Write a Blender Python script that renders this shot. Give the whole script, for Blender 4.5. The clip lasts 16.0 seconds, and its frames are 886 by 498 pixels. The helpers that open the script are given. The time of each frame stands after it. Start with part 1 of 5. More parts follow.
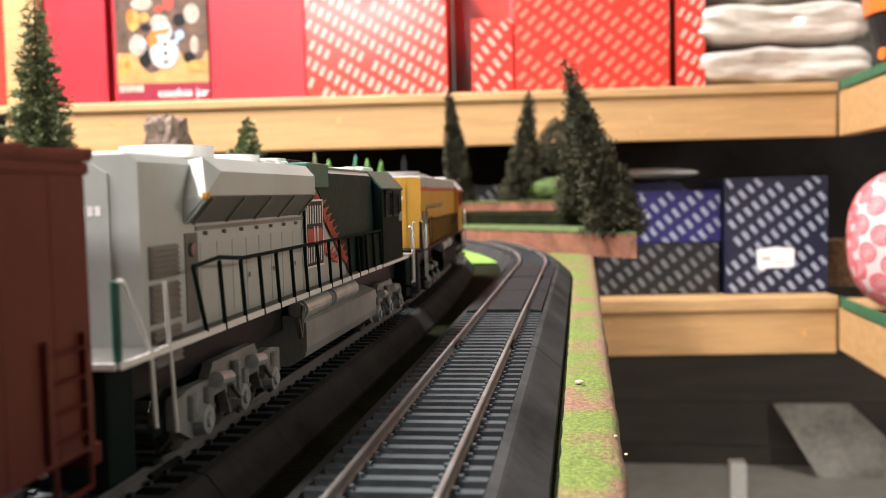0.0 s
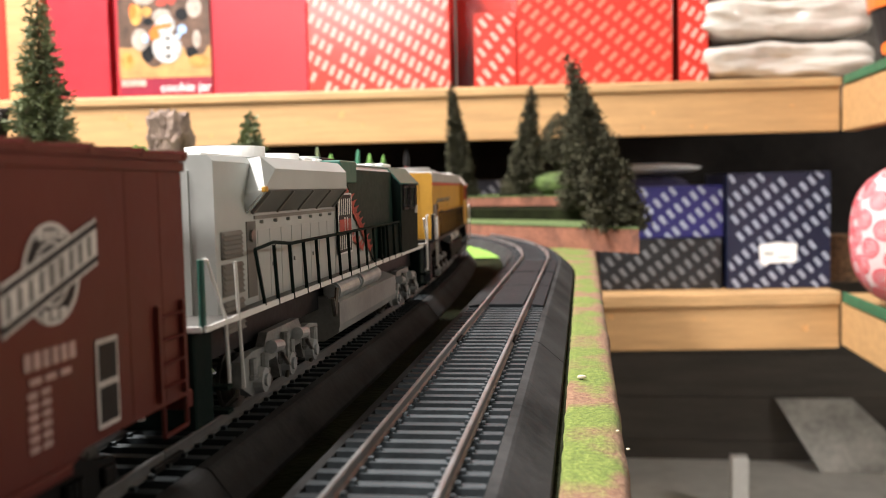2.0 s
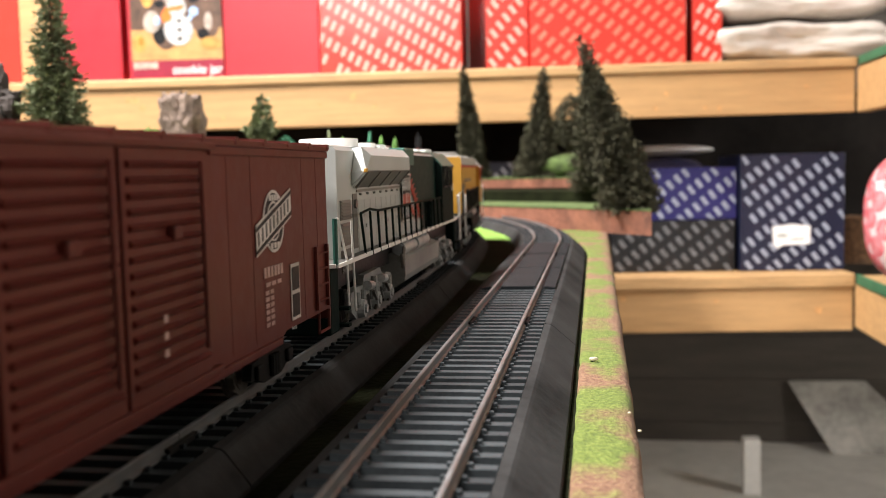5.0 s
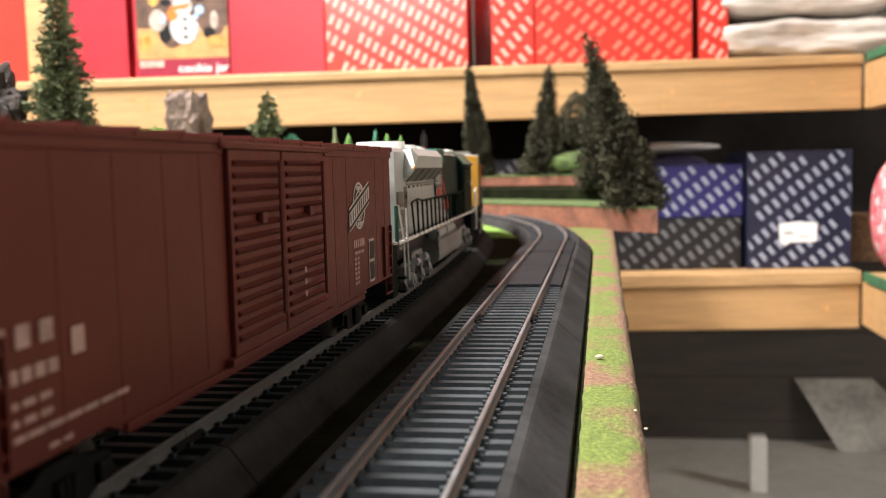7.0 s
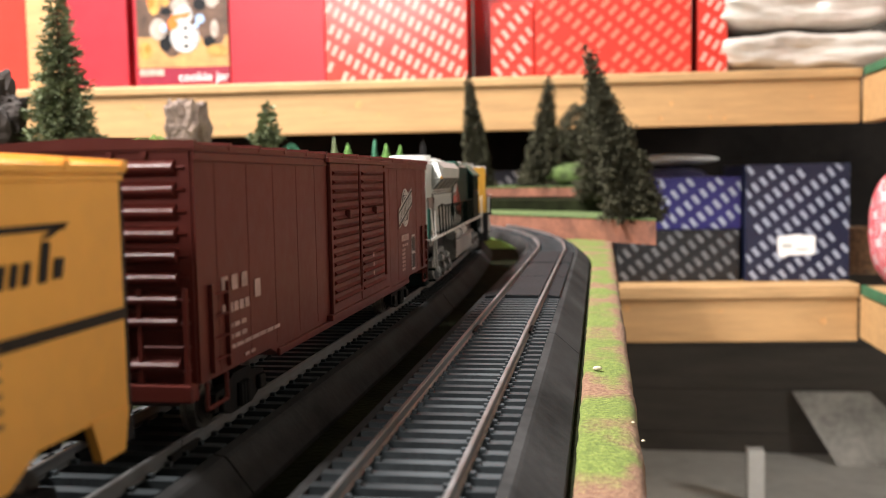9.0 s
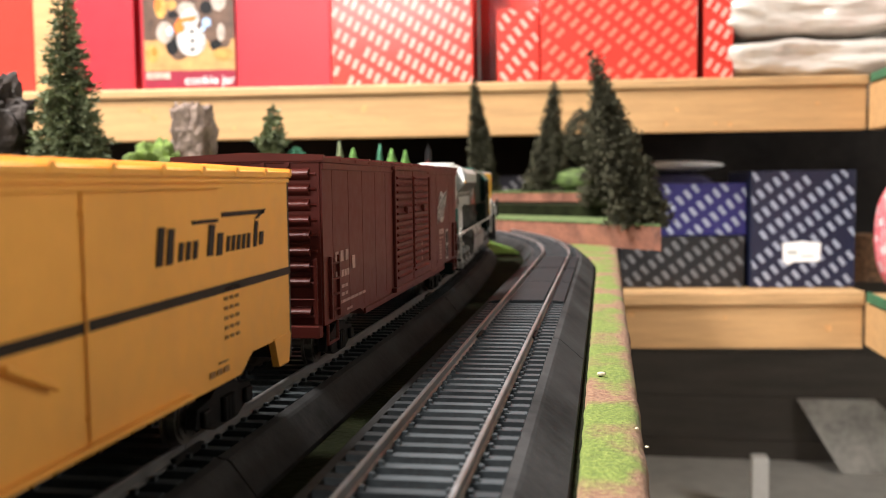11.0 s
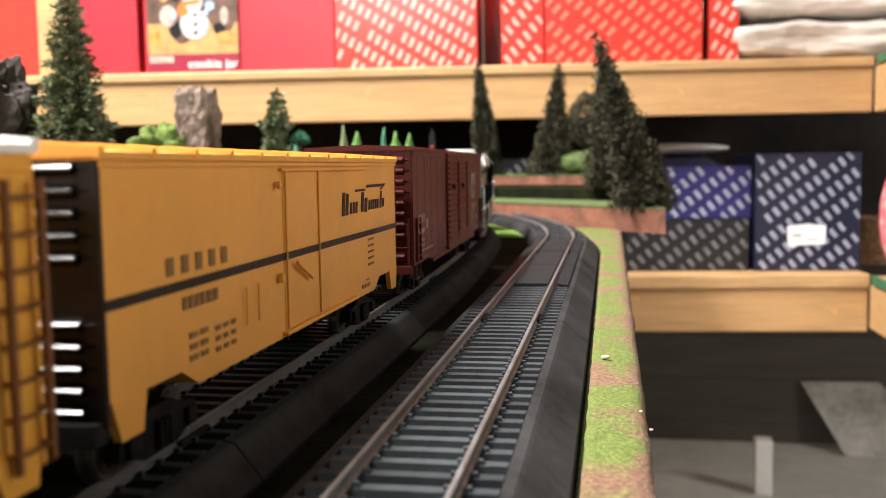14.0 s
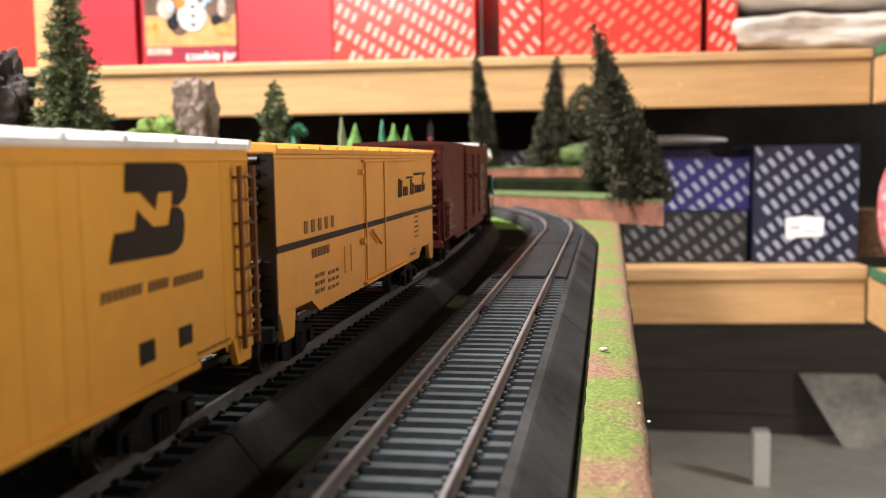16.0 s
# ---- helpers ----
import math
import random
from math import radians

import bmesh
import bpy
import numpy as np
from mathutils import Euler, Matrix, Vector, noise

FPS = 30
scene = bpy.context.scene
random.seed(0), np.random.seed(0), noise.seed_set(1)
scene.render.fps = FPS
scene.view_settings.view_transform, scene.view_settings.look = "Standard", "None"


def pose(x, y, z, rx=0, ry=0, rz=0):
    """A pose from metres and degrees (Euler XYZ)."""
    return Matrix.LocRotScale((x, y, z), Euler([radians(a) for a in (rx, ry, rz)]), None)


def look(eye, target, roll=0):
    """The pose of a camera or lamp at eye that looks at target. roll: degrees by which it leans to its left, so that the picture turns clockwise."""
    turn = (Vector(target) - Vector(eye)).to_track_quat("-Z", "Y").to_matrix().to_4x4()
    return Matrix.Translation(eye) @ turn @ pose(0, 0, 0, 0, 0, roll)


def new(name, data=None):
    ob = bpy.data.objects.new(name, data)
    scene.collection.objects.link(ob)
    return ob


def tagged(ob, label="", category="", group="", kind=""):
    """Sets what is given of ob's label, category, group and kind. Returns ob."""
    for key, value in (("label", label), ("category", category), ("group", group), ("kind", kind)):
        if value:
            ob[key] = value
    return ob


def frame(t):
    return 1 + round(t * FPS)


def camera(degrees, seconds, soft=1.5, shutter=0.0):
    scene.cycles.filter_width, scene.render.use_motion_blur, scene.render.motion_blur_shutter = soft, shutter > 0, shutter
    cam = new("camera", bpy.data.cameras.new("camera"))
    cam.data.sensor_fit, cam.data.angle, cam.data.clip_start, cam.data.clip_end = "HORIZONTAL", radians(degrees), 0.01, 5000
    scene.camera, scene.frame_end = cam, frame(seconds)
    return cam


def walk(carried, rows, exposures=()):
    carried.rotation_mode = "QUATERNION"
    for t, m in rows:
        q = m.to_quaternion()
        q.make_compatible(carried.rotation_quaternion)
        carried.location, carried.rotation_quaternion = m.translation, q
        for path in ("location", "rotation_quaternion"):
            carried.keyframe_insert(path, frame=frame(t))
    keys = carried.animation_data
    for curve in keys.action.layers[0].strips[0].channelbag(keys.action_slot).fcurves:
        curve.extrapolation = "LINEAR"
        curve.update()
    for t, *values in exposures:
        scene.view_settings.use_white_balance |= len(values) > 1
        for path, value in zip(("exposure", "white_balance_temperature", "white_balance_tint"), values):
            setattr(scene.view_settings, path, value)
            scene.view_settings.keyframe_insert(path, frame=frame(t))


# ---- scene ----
cam = camera(50.03, 16.0, soft=0.9)
cam.data.dof.use_dof = True
cam.data.dof.focus_distance = 0.25
cam.data.dof.aperture_fstop = 26.0

EYE = Vector((0.0, 0.0, 0.056))
# seconds, degrees down, degrees left of the track's line, roll
AIM = [
    (0.0, 3.339, 8.255, -1.390),
    (0.5, 3.464, 8.295, -1.419),
    (1.0, 3.521, 8.301, -1.417),
    (1.5, 3.554, 8.289, -1.327),
    (2.0, 3.648, 8.404, -1.337),
    (2.5, 3.934, 8.722, -1.386),
    (3.0, 4.170, 8.878, -1.443),
    (3.5, 4.317, 8.893, -1.513),
    (4.0, 4.462, 8.925, -1.474),
    (6.5, 4.860, 9.473, -1.501),
    (7.0, 4.826, 9.504, -1.529),
    (7.5, 4.629, 9.518, -1.529),
    (8.0, 4.598, 9.577, -1.388),
    (8.5, 4.387, 9.465, -1.212),
    (9.0, 4.206, 9.391, -1.110),
    (11.5, 3.926, 9.731, -0.700),
    (12.0, 4.057, 9.799, -0.717),
    (12.5, 4.339, 9.795, -0.861),
    (13.0, 4.623, 9.807, -0.947),
    (13.5, 4.787, 9.887, -0.910),
    (14.0, 4.917, 9.937, -0.890),
    (14.5, 5.021, 9.892, -0.880),
    (15.0, 5.151, 9.837, -0.986),
    (15.5, 5.272, 9.803, -0.908),
    (16.0, 5.382, 9.839, -0.920),
]


def aim(down, left, roll):
    d, l = radians(down), radians(left)
    way = Vector((-math.sin(l) * math.cos(d), math.cos(l) * math.cos(d), -math.sin(d)))
    return look(EYE, EYE + way, roll)


walk(cam, [(t, aim(d, l, r)) for t, d, l, r in AIM])

# ---- light ----
world = bpy.data.worlds.new("room_air")
scene.world = world
world.use_nodes = True
world.node_tree.nodes["Background"].inputs[0].default_value = (1.0, 0.86, 0.68, 1)
world.node_tree.nodes["Background"].inputs[1].default_value = 0.07
scene.view_settings.exposure = 0.0


def area_lamp(name, m, sx, sy, power, colour, label):
    data = bpy.data.lights.new(name, "AREA")
    data.shape, data.size, data.size_y, data.energy, data.color = "RECTANGLE", sx, sy, power, colour
    ob = new(name, data)
    ob.matrix_world = m
    return tagged(ob, label, "lamp")


area_lamp("ceiling_lamp", pose(-0.98, 0.50, 1.70), 0.20, 1.9, 205, (1.0, 0.945, 0.915), "long warm white ceiling lamp over the layout")
# unseen fill light, added on the right to brighten train sides and floor
area_lamp("side_fill", look((1.7, 1.0, 0.64), (-0.06, 0.3, 0.03)), 0.5, 0.5, 24, (1.0, 0.95, 0.89), "added unseen fill light from the right")

area_lamp("wall_lamp", look((-0.44, -1.55, 1.10), (-0.1, 0.6, 0.1)), 0.70, 0.34, 27, (1.0, 0.945, 0.915), "warm lamp on the wall opposite the shelves")

# ---- materials ----


def mat(name, colour, rough=0.6, metal=0.0, spots=0.12, scale=60.0, bump=0.0, bump_scale=300.0, vary=0.0, stretch=(1, 1, 1), alpha=None, dark=None, coat=0.0, spec=0.5):
    """A surface with variation at two scales, in object space, and fine relief."""
    m = bpy.data.materials.new(name)
    m.use_nodes = True
    nt = m.node_tree
    b = nt.nodes["Principled BSDF"]
    b.inputs["Roughness"].default_value, b.inputs["Metallic"].default_value = rough, metal
    b.inputs["Coat Weight"].default_value, b.inputs["Specular IOR Level"].default_value = coat, spec
    tc = nt.nodes.new("ShaderNodeTexCoord")
    mp = nt.nodes.new("ShaderNodeMapping")
    mp.inputs["Scale"].default_value = stretch
    nt.links.new(tc.outputs["Object"], mp.inputs[0])
    big, fine = nt.nodes.new("ShaderNodeTexNoise"), nt.nodes.new("ShaderNodeTexNoise")
    for n, s, d in ((big, scale, 3), (fine, scale * 9, 4)):
        n.inputs["Scale"].default_value, n.inputs["Detail"].default_value = s, d
        nt.links.new(mp.outputs[0], n.inputs["Vector"])
    add = nt.nodes.new("ShaderNodeMath")
    add.operation = "MULTIPLY_ADD"
    nt.links.new(fine.outputs[0], add.inputs[0])
    add.inputs[1].default_value = 0.5
    nt.links.new(big.outputs[0], add.inputs[2])
    ramp = nt.nodes.new("ShaderNodeValToRGB")
    c = colour
    lo = dark or tuple(v * (1 - 1.6 * spots) for v in c)
    hi = tuple(min(1, v * (1 + 1.4 * spots)) for v in c) if dark is None else c
    ramp.color_ramp.elements[0].position, ramp.color_ramp.elements[0].color = 0.48, (*lo, 1)
    ramp.color_ramp.elements[1].position, ramp.color_ramp.elements[1].color = 1.0, (*hi, 1)
    nt.links.new(add.outputs[0], ramp.inputs[0])
    out = ramp.outputs[0]
    if vary:
        info, hsv, mm = nt.nodes.new("ShaderNodeObjectInfo"), nt.nodes.new("ShaderNodeHueSaturation"), nt.nodes.new("ShaderNodeMapRange")
        mm.inputs[3].default_value, mm.inputs[4].default_value = 1 - vary, 1 + vary
        nt.links.new(info.outputs["Random"], mm.inputs[0])
        nt.links.new(mm.outputs[0], hsv.inputs["Value"])
        nt.links.new(out, hsv.inputs["Color"])
        out = hsv.outputs[0]
    nt.links.new(out, b.inputs["Base Color"])
    rr = nt.nodes.new("ShaderNodeMapRange")
    rr.inputs[3].default_value, rr.inputs[4].default_value = max(0.02, rough - 0.1), min(1, rough + 0.1)
    nt.links.new(fine.outputs[0], rr.inputs[0])
    nt.links.new(rr.outputs[0], b.inputs["Roughness"])
    if bump:
        bn, bp = nt.nodes.new("ShaderNodeTexNoise"), nt.nodes.new("ShaderNodeBump")
        bn.inputs["Scale"].default_value, bn.inputs["Detail"].default_value = bump_scale, 4
        nt.links.new(mp.outputs[0], bn.inputs["Vector"])
        bp.inputs["Strength"].default_value, bp.inputs["Distance"].default_value = bump, 0.001
        nt.links.new(bn.outputs[0], bp.inputs["Height"])
        nt.links.new(bp.outputs[0], b.inputs["Normal"])
    return m


M = dict(
    ballast=mat("black_plastic_roadbed", (0.033, 0.033, 0.033), 0.75, spec=0.03, spots=0.30, scale=40, bump=0.12, bump_scale=900),
    tie=mat("black_plastic_tie", (0.038, 0.045, 0.049), 0.55, spec=0.15, spots=0.25, scale=150, vary=0.25),
    rail=mat("tarnished_steel_rail", (0.32, 0.335, 0.345), 0.42, 0.8, spots=0.3, scale=26, dark=(0.19, 0.170, 0.155)),
    brown=mat("oxide_brown_paint", (0.100, 0.0180, 0.0128), 0.42, spec=0.24, spots=0.10, scale=35, bump=0.05),
    yellow=mat("orange_yellow_paint", (0.84, 0.40, 0.070), 0.42, spots=0.07, scale=30, bump=0.05),
    yellow2=mat("deep_yellow_paint", (0.86, 0.41, 0.045), 0.45, spots=0.07, scale=30, bump=0.05),
    lead=mat("armour_yellow_paint", (0.52, 0.27, 0.028), 0.4, spots=0.08),
    silver=mat("silver_roof_paint", (0.90, 0.89, 0.87), 0.35, 0.0, spots=0.08),
    grey=mat("light_grey_paint", (0.41, 0.43, 0.41), 0.42, spots=0.06, scale=40, bump=0.04),
    grey2=mat("worn_grey_plastic", (0.25, 0.25, 0.235), 0.45, spots=0.2, scale=80),
    green=mat("dark_green_paint", (0.008, 0.026, 0.021), 0.5, spec=0.12, spots=0.1),
    dkgrey=mat("dark_grille", (0.11, 0.105, 0.095), 0.55, spots=0.2),
    black=mat("black_paint", (0.012, 0.012, 0.013), 0.45, spec=0.2, spots=0.2),
    white=mat("white_paint", (0.78, 0.77, 0.74), 0.45, spots=0.04),
    red=mat("red_paint", (0.42, 0.05, 0.03), 0.45, spots=0.08),
    blackened=mat("blackened_metal", (0.009, 0.0085, 0.008), 0.6, 0.0, spec=0.12, spots=0.3, scale=200),
    wheel=mat("steel_wheel", (0.17, 0.155, 0.135), 0.35, 0.8, spots=0.3, scale=200),
    glass=mat("dark_cab_glass", (0.02, 0.022, 0.025), 0.08, spots=0.05),
    wood=mat("pine_board", (0.49, 0.29, 0.125), 0.55, spots=0.10, scale=9, stretch=(1.0, 7, 12), bump=0.12, bump_scale=60),
    wood2=mat("pine_plywood_edge", (0.46, 0.28, 0.125), 0.6, spots=0.22, scale=14, stretch=(0.8, 6, 22), bump=0.15, bump_scale=80),
    knot=mat("pine_knot", (0.58, 0.31, 0.12), 0.6, spots=0.3, scale=200),
    redbox=mat("red_card", (0.54, 0.044, 0.032), 0.20, spots=0.05, scale=6, bump=0.03),
    pinkbox=mat("crimson_card", (0.39, 0.022, 0.035), 0.38, spots=0.05, scale=6),
    mark=mat("pale_printed_dash", (0.74, 0.35, 0.29), 0.22, spots=0.05),
    navy=mat("navy_card", (0.009, 0.012, 0.034), 0.4, spots=0.15, scale=10),
    blue=mat("blue_card", (0.015, 0.014, 0.105), 0.4, spots=0.12, scale=10),
    dash=mat("blue_white_printed_dash", (0.29, 0.32, 0.40), 0.45, spots=0.08),
    paper=mat("white_paper", (0.82, 0.82, 0.82), 0.6, spots=0.05),
    wall=mat("dark_board_wall", (0.062, 0.053, 0.043), 0.7, spots=0.2, scale=5, stretch=(1, 1, 6)),
    floor=mat("grey_painted_floor", (0.56, 0.55, 0.51), 0.6, spots=0.15, scale=3),
    ceiling=mat("dim_painted_board", (0.36, 0.34, 0.31), 0.8, spots=0.03, scale=3),
    foam=mat("red_brown_painted_foam", (0.205, 0.080, 0.046), 0.85, spots=0.35, scale=45, bump=0.6, bump_scale=350),
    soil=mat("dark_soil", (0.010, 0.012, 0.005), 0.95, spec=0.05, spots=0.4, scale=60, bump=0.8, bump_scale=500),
    rock=mat("plaster_rock", (0.38, 0.285, 0.23), 0.85, spots=0.4, scale=95, bump=0.8, bump_scale=260, dark=(0.065, 0.042, 0.033)),
    darkrock=mat("brown_rock", (0.036, 0.026, 0.021), 0.85, spots=0.4, scale=70, bump=0.8, bump_scale=260),
    bark=mat("brown_trunk", (0.10, 0.06, 0.035), 0.9, spots=0.3, scale=200),
    needles=mat("dark_green_needles", (0.15, 0.18, 0.09), 0.8, spots=0.4, scale=90),
    needles2=mat("olive_needles", (0.062, 0.060, 0.038), 0.95, spec=0.15, spots=0.4, scale=90),
    bright=mat("bright_green_foam", (0.088, 0.20, 0.040), 0.9, spots=0.35, scale=200, bump=0.6, bump_scale=700),
    teal=mat("teal_green_foam", (0.05, 0.19, 0.11), 0.9, spots=0.3, scale=200),
    trim=mat("dark_green_trim", (0.03, 0.13, 0.06), 0.6, spots=0.2),
    plastic=mat("clear_plastic_wrap", (0.54, 0.50, 0.45), 0.16, spots=0.08, scale=14, bump=0.5, bump_scale=50, coat=0.6),
    gift=mat("pink_red_fabric", (0.70, 0.10, 0.13), 0.7, spots=0.1, scale=30),
    orange=mat("orange_plastic", (0.75, 0.16, 0.02), 0.4, spots=0.05),
)


def grass_mat():
    """Patchy turf: bright green flock over red-brown painted foam."""
    m = bpy.data.materials.new("patchy_flock_turf")
    m.use_nodes = True
    nt = m.node_tree
    b = nt.nodes["Principled BSDF"]
    b.inputs["Roughness"].default_value = 0.95
    tc = nt.nodes.new("ShaderNodeTexCoord")

    def noise_tex(scale, detail):
        n = nt.nodes.new("ShaderNodeTexNoise")
        n.inputs["Scale"].default_value, n.inputs["Detail"].default_value = scale, detail
        nt.links.new(tc.outputs["Object"], n.inputs["Vector"])
        return n

    def ramp(src, stops):
        r = nt.nodes.new("ShaderNodeValToRGB")
        while len(r.color_ramp.elements) < len(stops):
            r.color_ramp.elements.new(0.5)
        for e, (p, c) in zip(r.color_ramp.elements, stops):
            e.position, e.color = p, (*c, 1)
        nt.links.new(src, r.inputs[0])
        return r.outputs[0]

    patch, grain = noise_tex(34, 4), noise_tex(900, 3)
    green = ramp(grain.outputs[0], [(0.3, (0.058, 0.086, 0.013)), (0.55, (0.108, 0.145, 0.022)), (0.8, (0.185, 0.225, 0.050))])
    earth = ramp(grain.outputs[0], [(0.3, (0.115, 0.055, 0.032)), (0.7, (0.215, 0.124, 0.072))])
    cover = nt.nodes.new("ShaderNodeMath")
    cover.operation = "MULTIPLY_ADD"
    nt.links.new(grain.outputs[0], cover.inputs[0])
    cover.inputs[1].default_value = 0.15
    nt.links.new(patch.outputs[0], cover.inputs[2])
    sep, edge, worn = nt.nodes.new("ShaderNodeSeparateXYZ"), nt.nodes.new("ShaderNodeMapRange"), nt.nodes.new("ShaderNodeMath")
    nt.links.new(tc.outputs["Object"], sep.inputs[0])
    nt.links.new(sep.outputs[0], edge.inputs[0])
    for i, v in ((1, 0.0035), (2, 0.0085), (3, 0.0), (4, 0.17)):
        edge.inputs[i].default_value = v
    worn.operation = "SUBTRACT"
    nt.links.new(cover.outputs[0], worn.inputs[0])
    nt.links.new(edge.outputs[0], worn.inputs[1])
    k = ramp(worn.outputs[0], [(0.455, (0, 0, 0)), (0.60, (1, 1, 1))])
    mix = nt.nodes.new("ShaderNodeMix")
    mix.data_type = "RGBA"
    nt.links.new(k, mix.inputs[0])
    nt.links.new(earth, mix.inputs[6])
    nt.links.new(green, mix.inputs[7])
    nt.links.new(mix.outputs[2], b.inputs["Base Color"])
    bp = nt.nodes.new("ShaderNodeBump")
    bp.inputs["Strength"].default_value, bp.inputs["Distance"].default_value = 0.8, 0.001
    nt.links.new(grain.outputs[0], bp.inputs["Height"])
    nt.links.new(bp.outputs[0], b.inputs["Normal"])
    return m


M["grass"] = grass_mat()
# black plastic taken darker still: the shade of the tie pockets in its colour
M["tiebed"] = mat("shaded_black_plastic_bed", (0.004, 0.004, 0.0045), 0.7, spec=0.08, spots=0.3, scale=80)
M["mossgreen"] = mat("yellow_green_moss", (0.14, 0.22, 0.028), 0.95, spots=0.4, scale=120, bump=0.7, bump_scale=600, dark=(0.035, 0.050, 0.012))
# shade between the shelves, put into a near-black colour
M["gloom"] = mat("near_black_shelf_shade", (0.016, 0.014, 0.013), 0.8, spec=0.1, spots=0.3, scale=6)
M["charcoal"] = mat("charcoal_card", (0.009, 0.010, 0.013), 0.35, spots=0.2, scale=10)
M["dimdash"] = mat("grey_printed_dash", (0.12, 0.125, 0.135), 0.45, spots=0.2)
M["mark2"] = mat("faint_printed_dash", (0.70, 0.165, 0.11), 0.30, spots=0.05)
M["tealpaint"] = mat("teal_green_paint", (0.020, 0.105, 0.080), 0.4, spots=0.1)
M["moss"] = mat("mossy_soil", (0.050, 0.048, 0.020), 0.95, spots=0.5, scale=50, bump=0.8, bump_scale=500)
M["lawn"] = mat("green_flock", (0.066, 0.102, 0.026), 0.95, spots=0.35, scale=90, bump=0.7, bump_scale=900)
M["lawn2"] = mat("vivid_green_flock", (0.17, 0.32, 0.045), 0.95, spots=0.3, scale=90, bump=0.7, bump_scale=900)
M["bars2"] = mat("faded_pale_lettering", (0.42, 0.27, 0.24), 0.5, spots=0.2, scale=200)
M["plate"] = mat("dark_grey_plastic_plate", (0.010, 0.012, 0.0135), 0.65, spec=0.15, spots=0.25, scale=60)
# pale tone of the lit patch under the shelf, put into the colour
M["litpatch"] = mat("lit_patch_grey", (0.35, 0.34, 0.31), 0.8, spots=0.35, scale=7)
M["offwhite"] = mat("weathered_white_print", (0.52, 0.48, 0.45), 0.5, spots=0.2, scale=150)
M["chip"] = mat("pale_chip", (0.50, 0.44, 0.31), 0.7, spots=0.1)
M["tan"] = mat("tan_print", (0.44, 0.25, 0.09), 0.45, spots=0.2, scale=40)
M["picdark"] = mat("brown_print", (0.10, 0.055, 0.035), 0.45, spots=0.4, scale=40)
M["jar"] = mat("glazed_white_print", (0.46, 0.45, 0.44), 0.4, spots=0.3, scale=60)
M["cream"] = mat("cream_print", (0.38, 0.32, 0.27), 0.45, spots=0.25, scale=70)
M["picgold"] = mat("gold_print", (0.45, 0.25, 0.06), 0.45, spots=0.3, scale=70)
M["picblue"] = mat("blue_print", (0.30, 0.45, 0.68), 0.45, spots=0.2, scale=70)
M["maroon"] = mat("maroon_print", (0.22, 0.012, 0.035), 0.4, spots=0.1)
M["giftwhite"] = mat("white_pink_fabric", (0.66, 0.50, 0.50), 0.75, spots=0.06, scale=30)
M["wicker"] = mat("brown_wicker", (0.16, 0.085, 0.04), 0.7, spots=0.4, scale=120, bump=0.5, bump_scale=300)
M["violet"] = mat("dark_violet_enamel", (0.05, 0.045, 0.09), 0.25, spots=0.1)

# ---- mesh tools ----


def box(bm, x0, x1, y0, y1, z0, z1, bevel=0.0):
    vs = bmesh.ops.create_cube(bm, size=1)["verts"]
    bmesh.ops.transform(bm, matrix=Matrix.LocRotScale(((x0 + x1) / 2, (y0 + y1) / 2, (z0 + z1) / 2), None, (abs(x1 - x0), abs(y1 - y0), abs(z1 - z0))), verts=vs)
    if bevel:
        bmesh.ops.bevel(bm, geom=list({e for v in vs for e in v.link_edges}), offset=bevel, segments=2, affect="EDGES", profile=0.5)
    return bm


def rod(bm, a, b, r, r2=None, seg=8):
    a, b = Vector(a), Vector(b)
    m = Matrix.Translation((a + b) / 2) @ (b - a).to_track_quat("Z", "Y").to_matrix().to_4x4()
    bmesh.ops.create_cone(bm, cap_ends=True, segments=seg, radius1=r, radius2=r if r2 is None else r2, depth=(b - a).length, matrix=m)
    return bm


def rods(bm, pts, r, seg=6):
    for a, b in zip(pts[:-1], pts[1:]):
        rod(bm, a, b, r, seg=seg)
    return bm


def prism(bm, pts, axis, lo, hi):
    """A closed outline of 2D points swept along an axis (0, 1 or 2) from lo to hi."""
    def at(p, d):
        v = list(p)
        v.insert(axis, d)
        return bm.verts.new(v)
    a, b = [at(p, lo) for p in pts], [at(p, hi) for p in pts]
    n = len(pts)
    bm.faces.new(a)
    bm.faces.new(b[::-1])
    for i in range(n):
        bm.faces.new((a[i], b[i], b[(i + 1) % n], a[(i + 1) % n]))
    bmesh.ops.recalc_face_normals(bm, faces=bm.faces)
    return bm


def B():
    return bmesh.new()


def data(name, bm, material, smooth=False):
    me = bpy.data.meshes.new(name)
    bmesh.ops.recalc_face_normals(bm, faces=bm.faces)
    bm.to_mesh(me)
    bm.free()
    me.materials.append(material)
    if smooth:
        me.shade_smooth()
    return me


def part(name, bm, material, parent=None, label="", smooth=False):
    ob = new(name, data(name, bm, material, smooth) if not isinstance(bm, bpy.types.Mesh) else bm)
    ob.parent = parent
    if name in ("side_lettering", "emblem_lettering", "emblem_script", "picture_blue"):
        ob["kind"] = "stuff"
    return tagged(ob, label) if label else ob


def empty(name, m, label, category, group="", kind=""):
    ob = new(name)
    ob.empty_display_size = 0.02
    ob.matrix_world = m
    return tagged(ob, label, category, group, kind)


def thing(name, bm, material, label, category, group="", kind="", m=None, smooth=False):
    ob = part(name, bm, material, None, "", smooth)
    if m is not None:
        ob.matrix_world = m
    return tagged(ob, label, category, group, kind)


def text_data(body, size, material, depth=0.0002):
    cu = bpy.data.curves.new("words", "FONT")
    cu.body, cu.size, cu.extrude, cu.align_x, cu.align_y = body, size, depth, "CENTER", "CENTER"
    cu.materials.append(material)
    return cu


